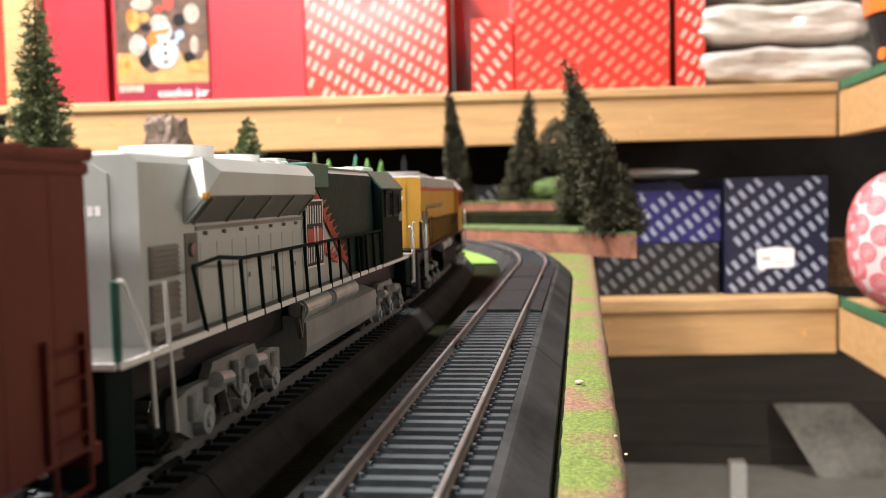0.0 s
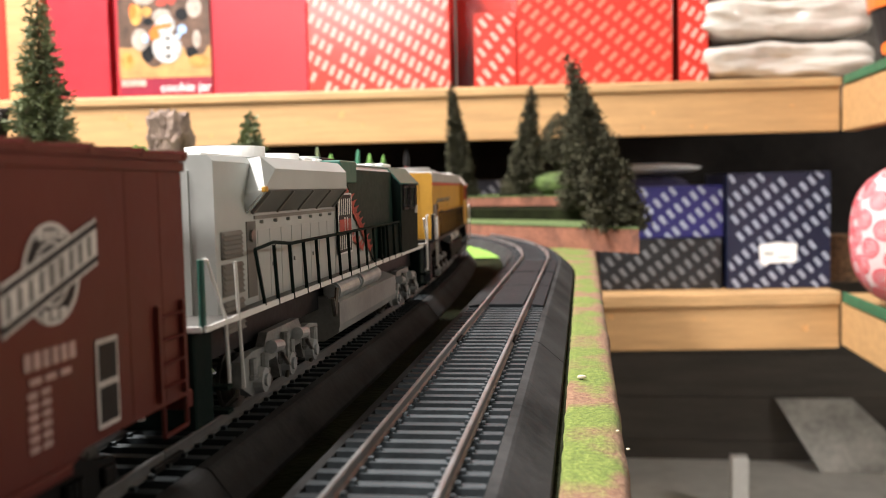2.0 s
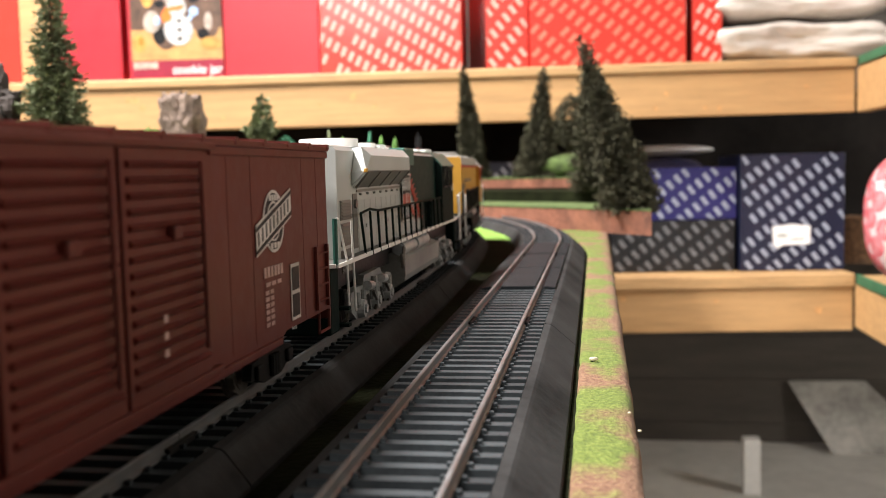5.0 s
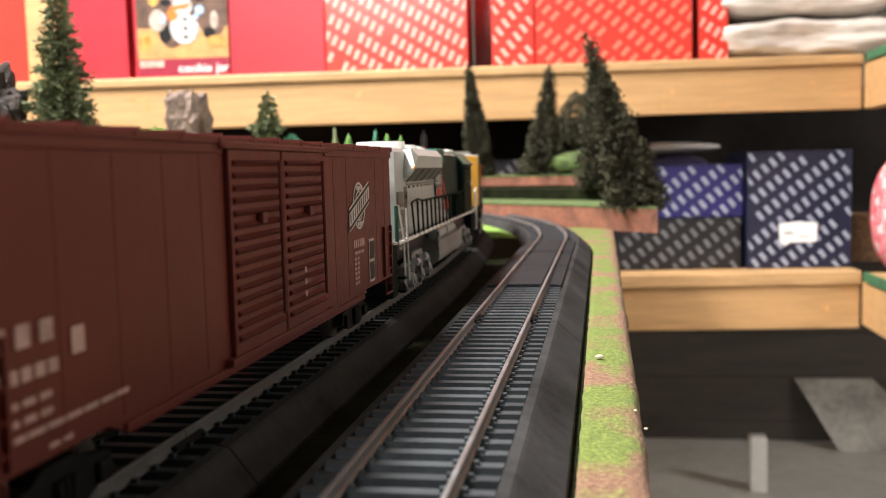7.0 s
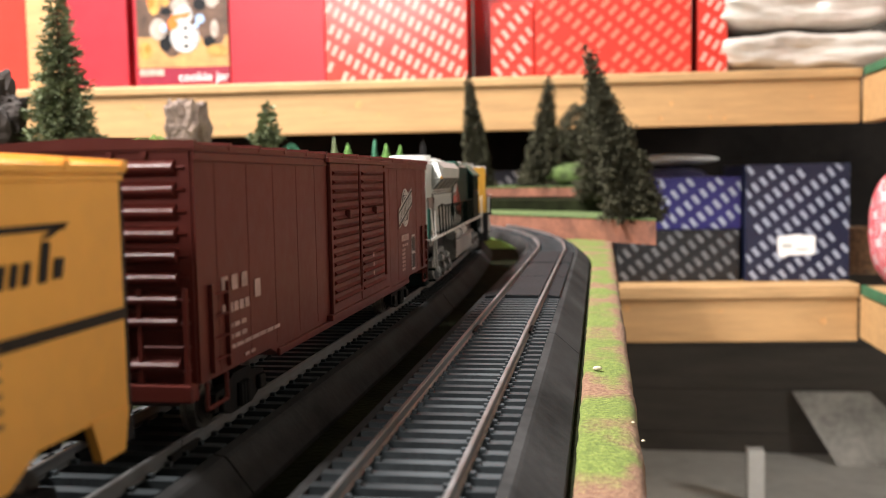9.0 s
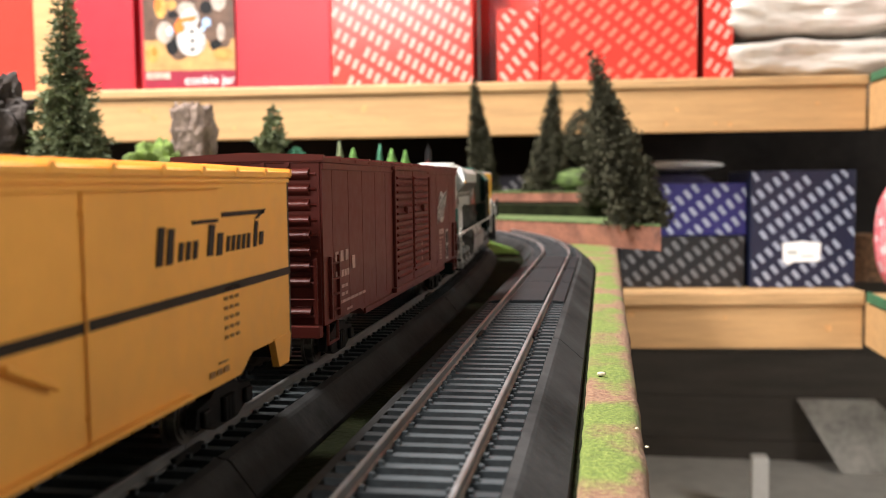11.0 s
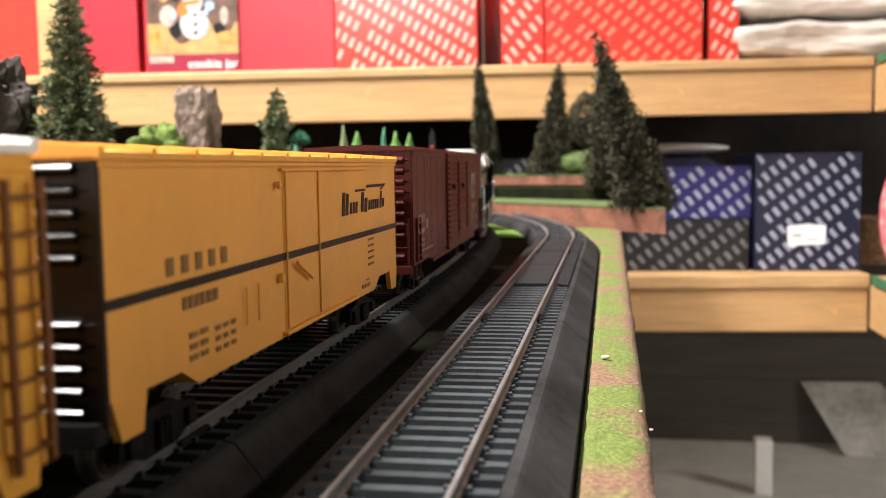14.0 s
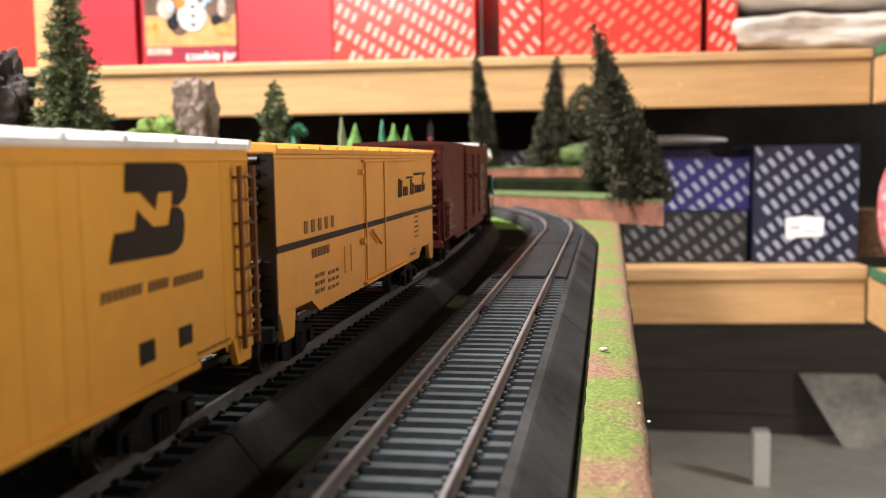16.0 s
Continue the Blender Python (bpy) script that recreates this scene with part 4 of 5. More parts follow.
def car_shell(car, L, hw, eave, sill, drop, notch, material, roof, roof_top, ribs):
    """Body with a side sill that rises over the trucks, and a low gabled roof with cross ribs."""
    h = L / 2
    side = [(-h, sill), (-h + notch, sill), (-h + notch + 0.006, sill - drop), (h - notch - 0.006, sill - drop), (h - notch, sill), (h, sill), (h, eave), (-h, eave)]
    bm = prism(B(), side, 0, -hw, hw)
    bmesh.ops.bevel(bm, geom=[e for e in bm.edges if abs(e.verts[0].co.y - e.verts[1].co.y) < 1e-6 and abs(e.verts[0].co.x - e.verts[1].co.x) < 1e-6 and e.calc_length() > 0.02], offset=0.0005, segments=2, affect="EDGES")
    part("body", bm, M[material], car)
    o = hw + 0.0006
    bm = prism(B(), [(-o, eave - 0.0006), (-o, eave + 0.0005), (0, roof_top), (o, eave + 0.0005), (o, eave - 0.0006)], 1, -h - 0.0004, h + 0.0004)
    top = part("roof", bm, M[roof], car)
    for i in range(ribs + 1):
        y = -h + L * i / ribs
        rb = prism(B(), [(-o - 0.0002, eave - 0.0002), (-o - 0.0002, eave + 0.0011), (0, roof_top + 0.0006), (o + 0.0002, eave + 0.0011), (o + 0.0002, eave - 0.0002)], 1, y - 0.0007, y + 0.0007)
        part("roof_rib", rb, M[roof], top)
    part("underframe", box(B(), -0.006, 0.006, -h + 0.01, h - 0.01, 0.0075, sill + 0.0005), M["black"], car)


def boxcar():
    L, hw, d = 0.210, 0.0180, 0.0181
    h = L / 2
    f = lambda u: h + u / 1000.0
    c = empty("boxcar", Matrix(), "oxide brown double-door boxcar with a ring emblem", "train car", "train")
    car_shell(c, L, hw, 0.0515, 0.0125, 0.0025, 0.034, "brown", "brown", 0.0528, 14)
    # upper and lower side rails, panel seams
    part("top_rail", box(B(), hw - 0.0002, hw + 0.0005, -h, f(-134), 0.0492, 0.0508, 0.0002), M["brown"], c)
    part("top_rail", box(B(), hw - 0.0002, hw + 0.0005, f(-72), h, 0.0492, 0.0508, 0.0002), M["brown"], c)
    part("sill_rail", box(B(), hw - 0.0002, hw + 0.0006, f(-172), f(-38), 0.0103, 0.0118, 0.0002), M["brown"], c)
    for u in (-201, -186, -171.5, -156.5, -143, -64, -52, -20, -9):
        part("panel_seam", box(B(), hw - 0.0001, hw + 0.00006, f(u) - 0.00025, f(u) + 0.00025, 0.0130, 0.0492), M["brown"], c)
    for u0, u1 in ((-133, -105.5), (-104.5, -76)):
        door = part("sliding_door", box(B(), hw, hw + 0.0010, f(u0), f(u1), 0.0130, 0.0500, 0.0002), M["brown"], c, "ribbed sliding door")
        n = 15
        for i in range(n):
            z = 0.0150 + (0.0487 - 0.0150) * (i + 0.5) / n
            part("door_rib", prism(B(), [(hw + 0.0009, z - 0.0008), (hw + 0.0018, z - 0.0001), (hw + 0.0009, z + 0.0006)], 1, f(u0) + 0.0015, f(u1) - 0.0015), M["brown"], door)
        part("door_handle", rods(B(), [(hw + 0.0022, f(u1) - 0.004, 0.0175), (hw + 0.0022, f(u1) - 0.004, 0.0480)], 0.0004), M["brown"], door)
        part("latch", box(B(), hw + 0.0010, hw + 0.0024, f(u1) - 0.015, f(u1) - 0.012, 0.036, 0.0382, 0.0003), M["brown"], door)
    part("door_track", box(B(), hw, hw + 0.0016, f(-136), f(-72), 0.0118, 0.0132, 0.0002), M["brown"], c)
    part("door_track", box(B(), hw, hw + 0.0016, f(-136), f(-72), 0.0500, 0.0512, 0.0002), M["brown"], c)
    # ring emblem with a slanting bar
    cy, cz = f(-40.0), 0.0361
    seg = 28
    bm = B()
    for r0, r1 in ((0.0058, 0.0064), (0.0037, 0.0041)):
        for k in range(seg):
            a, b = 2 * math.pi * k / seg, 2 * math.pi * (k + 1) / seg
            prism(bm, [(cy + r0 * math.cos(a), cz + r0 * math.sin(a)), (cy + r1 * math.cos(a), cz + r1 * math.sin(a)), (cy + r1 * math.cos(b), cz + r1 * math.sin(b)), (cy + r0 * math.cos(b), cz + r0 * math.sin(b))], 0, d, d + 0.00012)
    part("ring_emblem", bm, M["offwhite"], c, "white ring of the emblem")
    disc = [(cy + 0.0060 * math.cos(2 * math.pi * k / seg), cz + 0.0060 * math.sin(2 * math.pi * k / seg)) for k in range(seg)]
    decal("emblem_ground", disc, d - 0.00008, "black", c, 0.00012)
    sl = lambda p, q: (cy + p, cz + p * 0.315 + q)
    band = lambda q0, q1, h=0.0109: [sl(-h, q0), sl(h, q0), sl(h, q1), sl(-h, q1)]
    decal("emblem_bar", band(-0.0031, 0.0031), d + 0.0001, "offwhite", c, label="slanting pale bar of the emblem")
    for q in (-0.0026, 0.0018):
        decal("emblem_bar_edge", band(q, q + 0.0008), d + 0.0002, "black", c)
    part("emblem_lettering", many([[sl(-0.0100 + i * 0.0023, -0.0013), sl(-0.0092 + i * 0.0023, -0.0013), sl(-0.0092 + i * 0.0023, 0.0014), sl(-0.0100 + i * 0.0023, 0.0014)] for i in range(9)], d + 0.0002), M["dkgrey"], c)
    part("emblem_lettering", many(words(cy - 0.0030, cy + 0.0030, cz + 0.0042, cz + 0.0054, 4) + words(cy - 0.0030, cy + 0.0030, cz - 0.0055, cz - 0.0043, 3), d + 0.0002), M["offwhite"], c)
    rows = words(f(-47), f(-35), 0.0250, 0.0271, 6, 0, 0.25) + words(f(-46), f(-36), 0.0232, 0.0240, 3)
    for z in (0.0216, 0.0203, 0.0190, 0.0177, 0.0164, 0.0151):
        rows += words(f(-46.5), f(-41), z, z + 0.0008, 2)
    part("side_lettering", many(rows, d), M["bars2"], c, "faded white lettering bars")
    decal("placard", quad(f(-30.5), f(-24.5), 0.0140, 0.0262), d, "offwhite", c, label="white framed black data placard")
    for z0, z1 in ((0.0147, 0.0196), (0.0205, 0.0255)):
        decal("placard_panel", quad(f(-29.9), f(-25.1), z0, z1), d + 0.0001, "black", c)
    rows = words(f(-200), f(-186), 0.0265, 0.0292, 3, 0, 0.4) + words(f(-200), f(-186.5), 0.0226, 0.0243, 5, 0, 0.25) + [quad(f(-184), f(-181), 0.0238, 0.0272)]
    rows += words(f(-198), f(-188), 0.0198, 0.0206, 3) + words(f(-198), f(-188), 0.0178, 0.0186, 3) + words(f(-198), f(-170), 0.0160, 0.0167, 7, 0, 0.12) + words(f(-190), f(-184), 0.0136, 0.0142, 2)
    part("side_lettering", many(rows, d), M["bars2"], c, "faded white lettering bars")
    part("small_tag", many([quad(f(-95.6), f(-94.3), 0.0189 + i * 0.0026, 0.0201 + i * 0.0026) for i in range(3)], hw + 0.0020), M["bars2"], c)
    # ladders, end ribs, steps
    for way in (-1, 1):
        ribbed_end(c, way, L, hw, 0.0140, 0.0500, 10, "brown", (1,))
        for x0, x1 in ((0.0085, 0.0165), (-0.0165, -0.0085)):
            end_ladder(c, way, L, x0, x1, 0.0130, 0.0285, 4, "brown")
        bm = box(B(), -0.006, 0.006, min(way * h, way * (h + 0.002)), max(way * h, way * (h + 0.002)), 0.0175, 0.0180)
        box(bm, -0.004, 0.006, min(way * h, way * (h + 0.0012)), max(way * h, way * (h + 0.0012)), 0.0180, 0.0225, 0.0003)
        part("brake_box", bm, M["brown"], c)
        part("end_sill", box(B(), -hw + 0.0005, hw - 0.0005, min(way * (h - 0.001), way * (h + 0.0022)), max(way * (h - 0.001), way * (h + 0.0022)), 0.0098, 0.0128, 0.0003), M["brown"], c)
        part("rivet", rod(rod(B(), (0.004, way * h, 0.0505), (0.004, way * (h + 0.0007), 0.0505), 0.0006), (0.010, way * h, 0.0505), (0.010, way * (h + 0.0007), 0.0505), 0.0006), M["brown"], c)
        ladder(c, hw, way * (h - 0.0085) - 0.0035, way * (h - 0.0085) + 0.0055 if way > 0 else way * (h - 0.0085) + 0.0035, 0.0135, 0.0285, 4, "brown", 0.0005)
        stirrup(c, hw, way * (h - 0.0065), 0.0078, 0.0125, "brown", 0.0085)
        coupler(c, way * h, way)
    wheels = freight_truck(c, -h + 0.030) + freight_truck(c, h - 0.030)
    TRAIN.append((c, -h, L - 0.060, wheels))


def plug_door_car():
    L, hw, d = 0.173, 0.0180, 0.0181
    h = L / 2
    f = lambda u: h + u / 1000.0
    c = empty("insulated_boxcar", Matrix(), "orange-yellow plug-door boxcar with a black waist stripe", "train car", "train")
    car_shell(c, L, hw, 0.0478, 0.0146, 0.0031, 0.022, "yellow", "yellow", 0.0498, 12)
    decal("waist_stripe", quad(-h, h, 0.0272, 0.0287), d, "black", c, label="thin black stripe")
    part("eave_rail", box(B(), hw, hw + 0.0004, -h, h, 0.0462, 0.0470, 0.0001), M["yellow"], c)
    door = part("plug_door", box(B(), hw - 0.0003, hw + 0.00025, f(-103), f(-79), 0.0128, 0.0458, 0.0002), M["yellow"], c)
    decal("waist_stripe", quad(f(-102.9), f(-79.1), 0.0272, 0.0287), hw + 0.00025, "black", c)
    for u in (-102.2, -80.0):
        part("lock_rod", rods(B(), [(hw + 0.0005, f(u), 0.0130), (hw + 0.0005, f(u), 0.0455)], 0.00022), M["yellow"], door)
        for z in (0.016, 0.0315, 0.042):
            part("rod_bracket", box(B(), hw + 0.0002, hw + 0.0008, f(u) - 0.0004, f(u) + 0.0004, z, z + 0.0007), M["yellow"], door)
    part("door_lever", rods(B(), [(hw + 0.0012, f(-98), 0.0262), (hw + 0.0012, f(-88), 0.0220)], 0.0005), M["yellow"], door)
    part("door_hub", rod(B(), (hw + 0.0004, f(-106.5), 0.0240), (hw + 0.0013, f(-106.5), 0.0240), 0.0010, seg=10), M["yellow"], c)
    part("door_hub", rod(B(), (hw + 0.0004, f(-107), 0.0425), (hw + 0.0013, f(-107), 0.0425), 0.0008, seg=10), M["yellow"], c)
    part("lower_track", box(B(), hw, hw + 0.0013, f(-105), f(-50), 0.0120, 0.0128, 0.0002), M["yellow"], c)
    part("upper_track", box(B(), hw, hw + 0.0010, f(-105), f(-36), 0.0452, 0.0458, 0.0001), M["yellow"], c)
    for u in (-125, -119):
        part("grab_iron", rods(B(), [(hw + 0.0006, f(u), 0.0175), (hw + 0.0006, f(u), 0.0245)], 0.0002), M["yellow"], c)
    # emblem script as plain slanting strokes with a long top stroke
    st = [quad(f(-60.0), f(-57.8), 0.0338, 0.0396, 0.0012), quad(f(-56.6), f(-54.4), 0.0338, 0.0392, 0.0010)]
    st += words(f(-52.5), f(-44.5), 0.0340, 0.0369, 3, 0.0007, 0.42)
    st += [quad(f(-41.6), f(-39.2), 0.0340, 0.0392, 0.0012), quad(f(-37.8), f(-35.4), 0.0338, 0.0376, 0.0008)]
    st += words(f(-33.6), f(-21.5), 0.0342, 0.0369, 5, 0.0007, 0.42) + [quad(f(-20.6), f(-18.9), 0.0342, 0.0390, 0.0011), quad(f(-17.6), f(-15.6), 0.0344, 0.0369, 0.0006)]
    st += [quad(f(-47.0), f(-36.8), 0.0395, 0.0401, 0.0), quad(f(-35.1), f(-14.5), 0.0403, 0.0411, 0.0), [(f(-15.3), 0.0411), (f(-13.5), 0.0411), (f(-18.0), 0.0394), (f(-19.8), 0.0394)]]
    part("emblem_script", many(st, d), M["black"], c, "black script emblem")
    st = words(f(-155), f(-129.5), 0.0298, 0.0326, 5, 0, 0.55)
    part("side_lettering", many(st, d), M["bars"], c, "dark lettering bars")
    st = words(f(-150), f(-136), 0.0240, 0.0260, 6, 0, 0.3)
    for z in (0.0192, 0.0174, 0.0156):
        st += words(f(-148), f(-140), z, z + 0.0009, 2, 0, 0.3) + words(f(-138), f(-128), z - 0.0004, z + 0.0004, 3, 0, 0.4)
    for i in range(6):
        st += words(f(-35), f(-27.5), 0.0190 + i * 0.0017, 0.0196 + i * 0.0017, 3, 0, 0.4)
    st += words(f(-42), f(-33), 0.0134, 0.0144, 3) + [quad(f(-38), f(-34), 0.0152, 0.0155)]
    part("side_lettering", many(st, d), M["bars"], c, "small dark lettering bars")
    for way in (-1, 1):
        y0, y1 = sorted((way * (h - 0.0004), way * (h + 0.0004)))
        part("end_wall", box(B(), -hw, hw, y0, y1, 0.0118, 0.0476), M["black"], c, "black corrugated end")
        ribbed_end(c, way, L, hw, 0.0125, 0.0475, 12, "gloss", (5, 6))
        part("end_sill", box(B(), -hw + 0.0005, hw - 0.0005, min(way * (h - 0.001), way * (h + 0.0022)), max(way * (h - 0.001), way * (h + 0.0022)), 0.0095, 0.0128, 0.0003), M["black"], c)
        u = way * (h - 0.0055)
        bm = prism(B(), [(u - 0.0050, 0.0150), (u + 0.0050, 0.0150), (u + 0.0035, 0.0090), (u - 0.0025, 0.0090)], 0, hw - 0.0012, hw + 0.0002)
        part("corner_step", bm, M["yellow"], c)
        coupler(c, way * h, way)
    wheels = freight_truck(c, -h + 0.024) + freight_truck(c, h - 0.024)
    TRAIN.append((c, -0.2335 - h, L - 0.048, wheels))


def reefer():
    L, hw, d = 0.196, 0.0182, 0.0183
    h = L / 2
    f = lambda u: h + u / 1000.0
    c = empty("refrigerator_car", Matrix(), "deep yellow refrigerator car with silver roof and black emblem", "train car", "train")
    car_shell(c, L, hw, 0.0484, 0.0140, 0.0013, 0.024, "yellow2", "silver", 0.0506, 13)
    part("eave_rail", box(B(), hw, hw + 0.0004, -h, h, 0.0458, 0.0466, 0.0001), M["yellow2"], c)
    for u in (-12, -56, -61, -69, -73.5, -118, -140, -165, -185):
        part("panel_seam", box(B(), hw - 0.0001, hw + 0.00007, f(u) - 0.0003, f(u) + 0.0003, 0.0130, 0.0458), M["yellow2"], c)
    part("sill_rail", box(B(), hw, hw + 0.0007, f(-172), f(-24), 0.0127, 0.0140, 0.0002), M["yellow2"], c)
    door = part("plug_door", box(B(), hw - 0.0003, hw + 0.0007, f(-112), f(-78), 0.0125, 0.0455, 0.0002), M["yellow2"], c)
    for u in (-106, -84):
        part("lock_rod", rods(B(), [(hw + 0.0010, f(u), 0.0130), (hw + 0.0010, f(u), 0.0452)], 0.00035), M["yellow2"], door)
    # emblem: a black double-lobed shape crossed by a zigzag gap
    at = lambda pts: [(f(u), z / 10000) for u, z in pts]
    top = at([(-44.5, 457), (-28.3, 456), (-26.1, 450), (-25.3, 434), (-25.5, 418), (-26.5, 402), (-28.9, 392), (-30.9, 393), (-30.5, 414), (-35.5, 413), (-36.4, 390), (-40.6, 416), (-45.1, 417)])
    bot = at([(-48.2, 363), (-42.5, 364), (-41.8, 391), (-37.4, 365), (-32.2, 364), (-31.1, 390), (-28.9, 390), (-27.2, 379), (-27.0, 359), (-27.8, 335), (-29.5, 325), (-32.2, 320), (-49.9, 324)])
    part("emblem", many([top, bot], d), M["black"], c, "black lobed emblem")
    st = words(f(-52.6), f(-41.0), 0.0274, 0.0289, 7, 0.0003, 0.35) + words(f(-39.5), f(-33), 0.0272, 0.0287, 5, 0.0003, 0.35) + words(f(-31.5), f(-20.5), 0.0269, 0.0284, 7, 0.0003, 0.35)
    part("side_lettering", many(st, d), M["bars"], c, "dark lettering bars")
    for u0, u1, z0, z1 in ((-42.8, -38.4, 0.0172, 0.0204), (-30.2, -25.8, 0.0174, 0.0204)):
        decal("data_panel", quad(f(u0), f(u1), z0, z1), d, "black", c)
    st = words(f(-24), f(-10), 0.0148, 0.0153, 5) + words(f(-125), f(-180), 0.0262, 0.0285, 6) + words(f(-128), f(-160), 0.02, 0.0208, 5)
    part("side_lettering", many([o for o in st], d), M["bars"], c)
    for way in (-1, 1):
        y0, y1 = sorted((way * (h - 0.0004), way * (h + 0.0004)))
        part("end_wall", box(B(), -hw, hw, y0, y1, 0.0118, 0.0476), M["yellow2"], c)
        ribbed_end(c, way, L, hw, 0.0125, 0.0475, 10, "yellow2")
        u = way * (h - 0.0055)
        bm = prism(B(), [(u - 0.0045, 0.0145), (u + 0.0045, 0.0145), (u + 0.0035, 0.0098), (u - 0.0025, 0.0098)], 0, hw - 0.0008, hw + 0.0004)
        part("corner_step", bm, M["yellow2"], c)
        ladder(c, hw, way * (h - 0.0035) - 0.0032, way * (h - 0.0035) + 0.0032, 0.0125, 0.0450, 8, "ladder", 0.0013)
        coupler(c, way * h, way)
    wheels = freight_truck(c, -h + 0.028) + freight_truck(c, h - 0.028)
    TRAIN.append((c, -0.4195 - h - 0.0018, L - 0.056, wheels))


def loco_truck(c, y, material):
    sets = [wheelset(c, y + d, 0.0058) for d in (-0.0190, 0.0, 0.0190)]
    for s in (-1, 1):
        out = [(y - 0.0285, 0.0060), (y - 0.0282, 0.0112), (y - 0.0215, 0.0122), (y - 0.0140, 0.0120), (y - 0.0115, 0.0148), (y + 0.0115, 0.0148), (y + 0.0140, 0.0120), (y + 0.0215, 0.0122), (y + 0.0282, 0.0112), (y + 0.0285, 0.0060),
               (y + 0.0225, 0.0030), (y + 0.0150, 0.0045), (y + 0.0125, 0.0085), (y + 0.0060, 0.0085), (y + 0.0035, 0.0032), (y - 0.0035, 0.0032), (y - 0.0060, 0.0085), (y - 0.0125, 0.0085), (y - 0.0150, 0.0045), (y - 0.0225, 0.0030)]
        f = part("sideframe", prism(B(), out, 0, s * 0.0120, s * 0.0140), M[material], c, "cast grey truck sideframe")
        for d in (-0.0190, 0.0, 0.0190):
            bm = rod(B(), (s * 0.0138, y + d, 0.0058), (s * 0.0160, y + d, 0.0058), 0.0030, 0.0026, 16)
            rod(bm, (s * 0.0160, y + d, 0.0058), (s * 0.0166, y + d, 0.0058), 0.0014, seg=10)
            part("axle_box", bm, M["chrome"], f, "bright round axle cap")
            for o in (-0.0036, 0.0036):
                part("spring", rod(rod(B(), (s * 0.0143, y + d + o, 0.0065), (s * 0.0143, y + d + o, 0.0110), 0.0011, seg=10), (s * 0.0143, y + d + o, 0.0070), (s * 0.0143, y + d + o, 0.0076), 0.0014, seg=10), M[material], f)
        for d in (-0.0095, 0.0100):
            part("brake_cylinder", rod(B(), (s * 0.0152, y + d - 0.0035, 0.0118), (s * 0.0152, y + d + 0.0030, 0.0112), 0.0015, 0.0013, 12), M["chrome"], f, "bright brake cylinder")
            part("brake_rod", rods(B(), [(s * 0.0156, y + d + 0.0030, 0.0092), (s * 0.0156, y + d + 0.0075, 0.0060), (s * 0.0150, y + d + 0.0075, 0.0030)], 0.0005), M["wheel"], f)
        part("shock_strut", rods(B(), [(s * 0.0150, y - 0.0020, 0.0065), (s * 0.0150, y - 0.0020, 0.0135)], 0.0010, 8), M[material], f)
        part("sand_pipe", rods(B(), [(s * 0.0135, y - 0.0275, 0.0110), (s * 0.0125, y - 0.0272, 0.0040), (s * 0.0100, y - 0.0265, 0.0018)], 0.0005), M["wheel"], f)
    part("truck_bolster", box(B(), -0.0118, 0.0118, y - 0.008, y + 0.008, 0.0085, 0.0130, 0.0005), M["black"], c)
    return sets


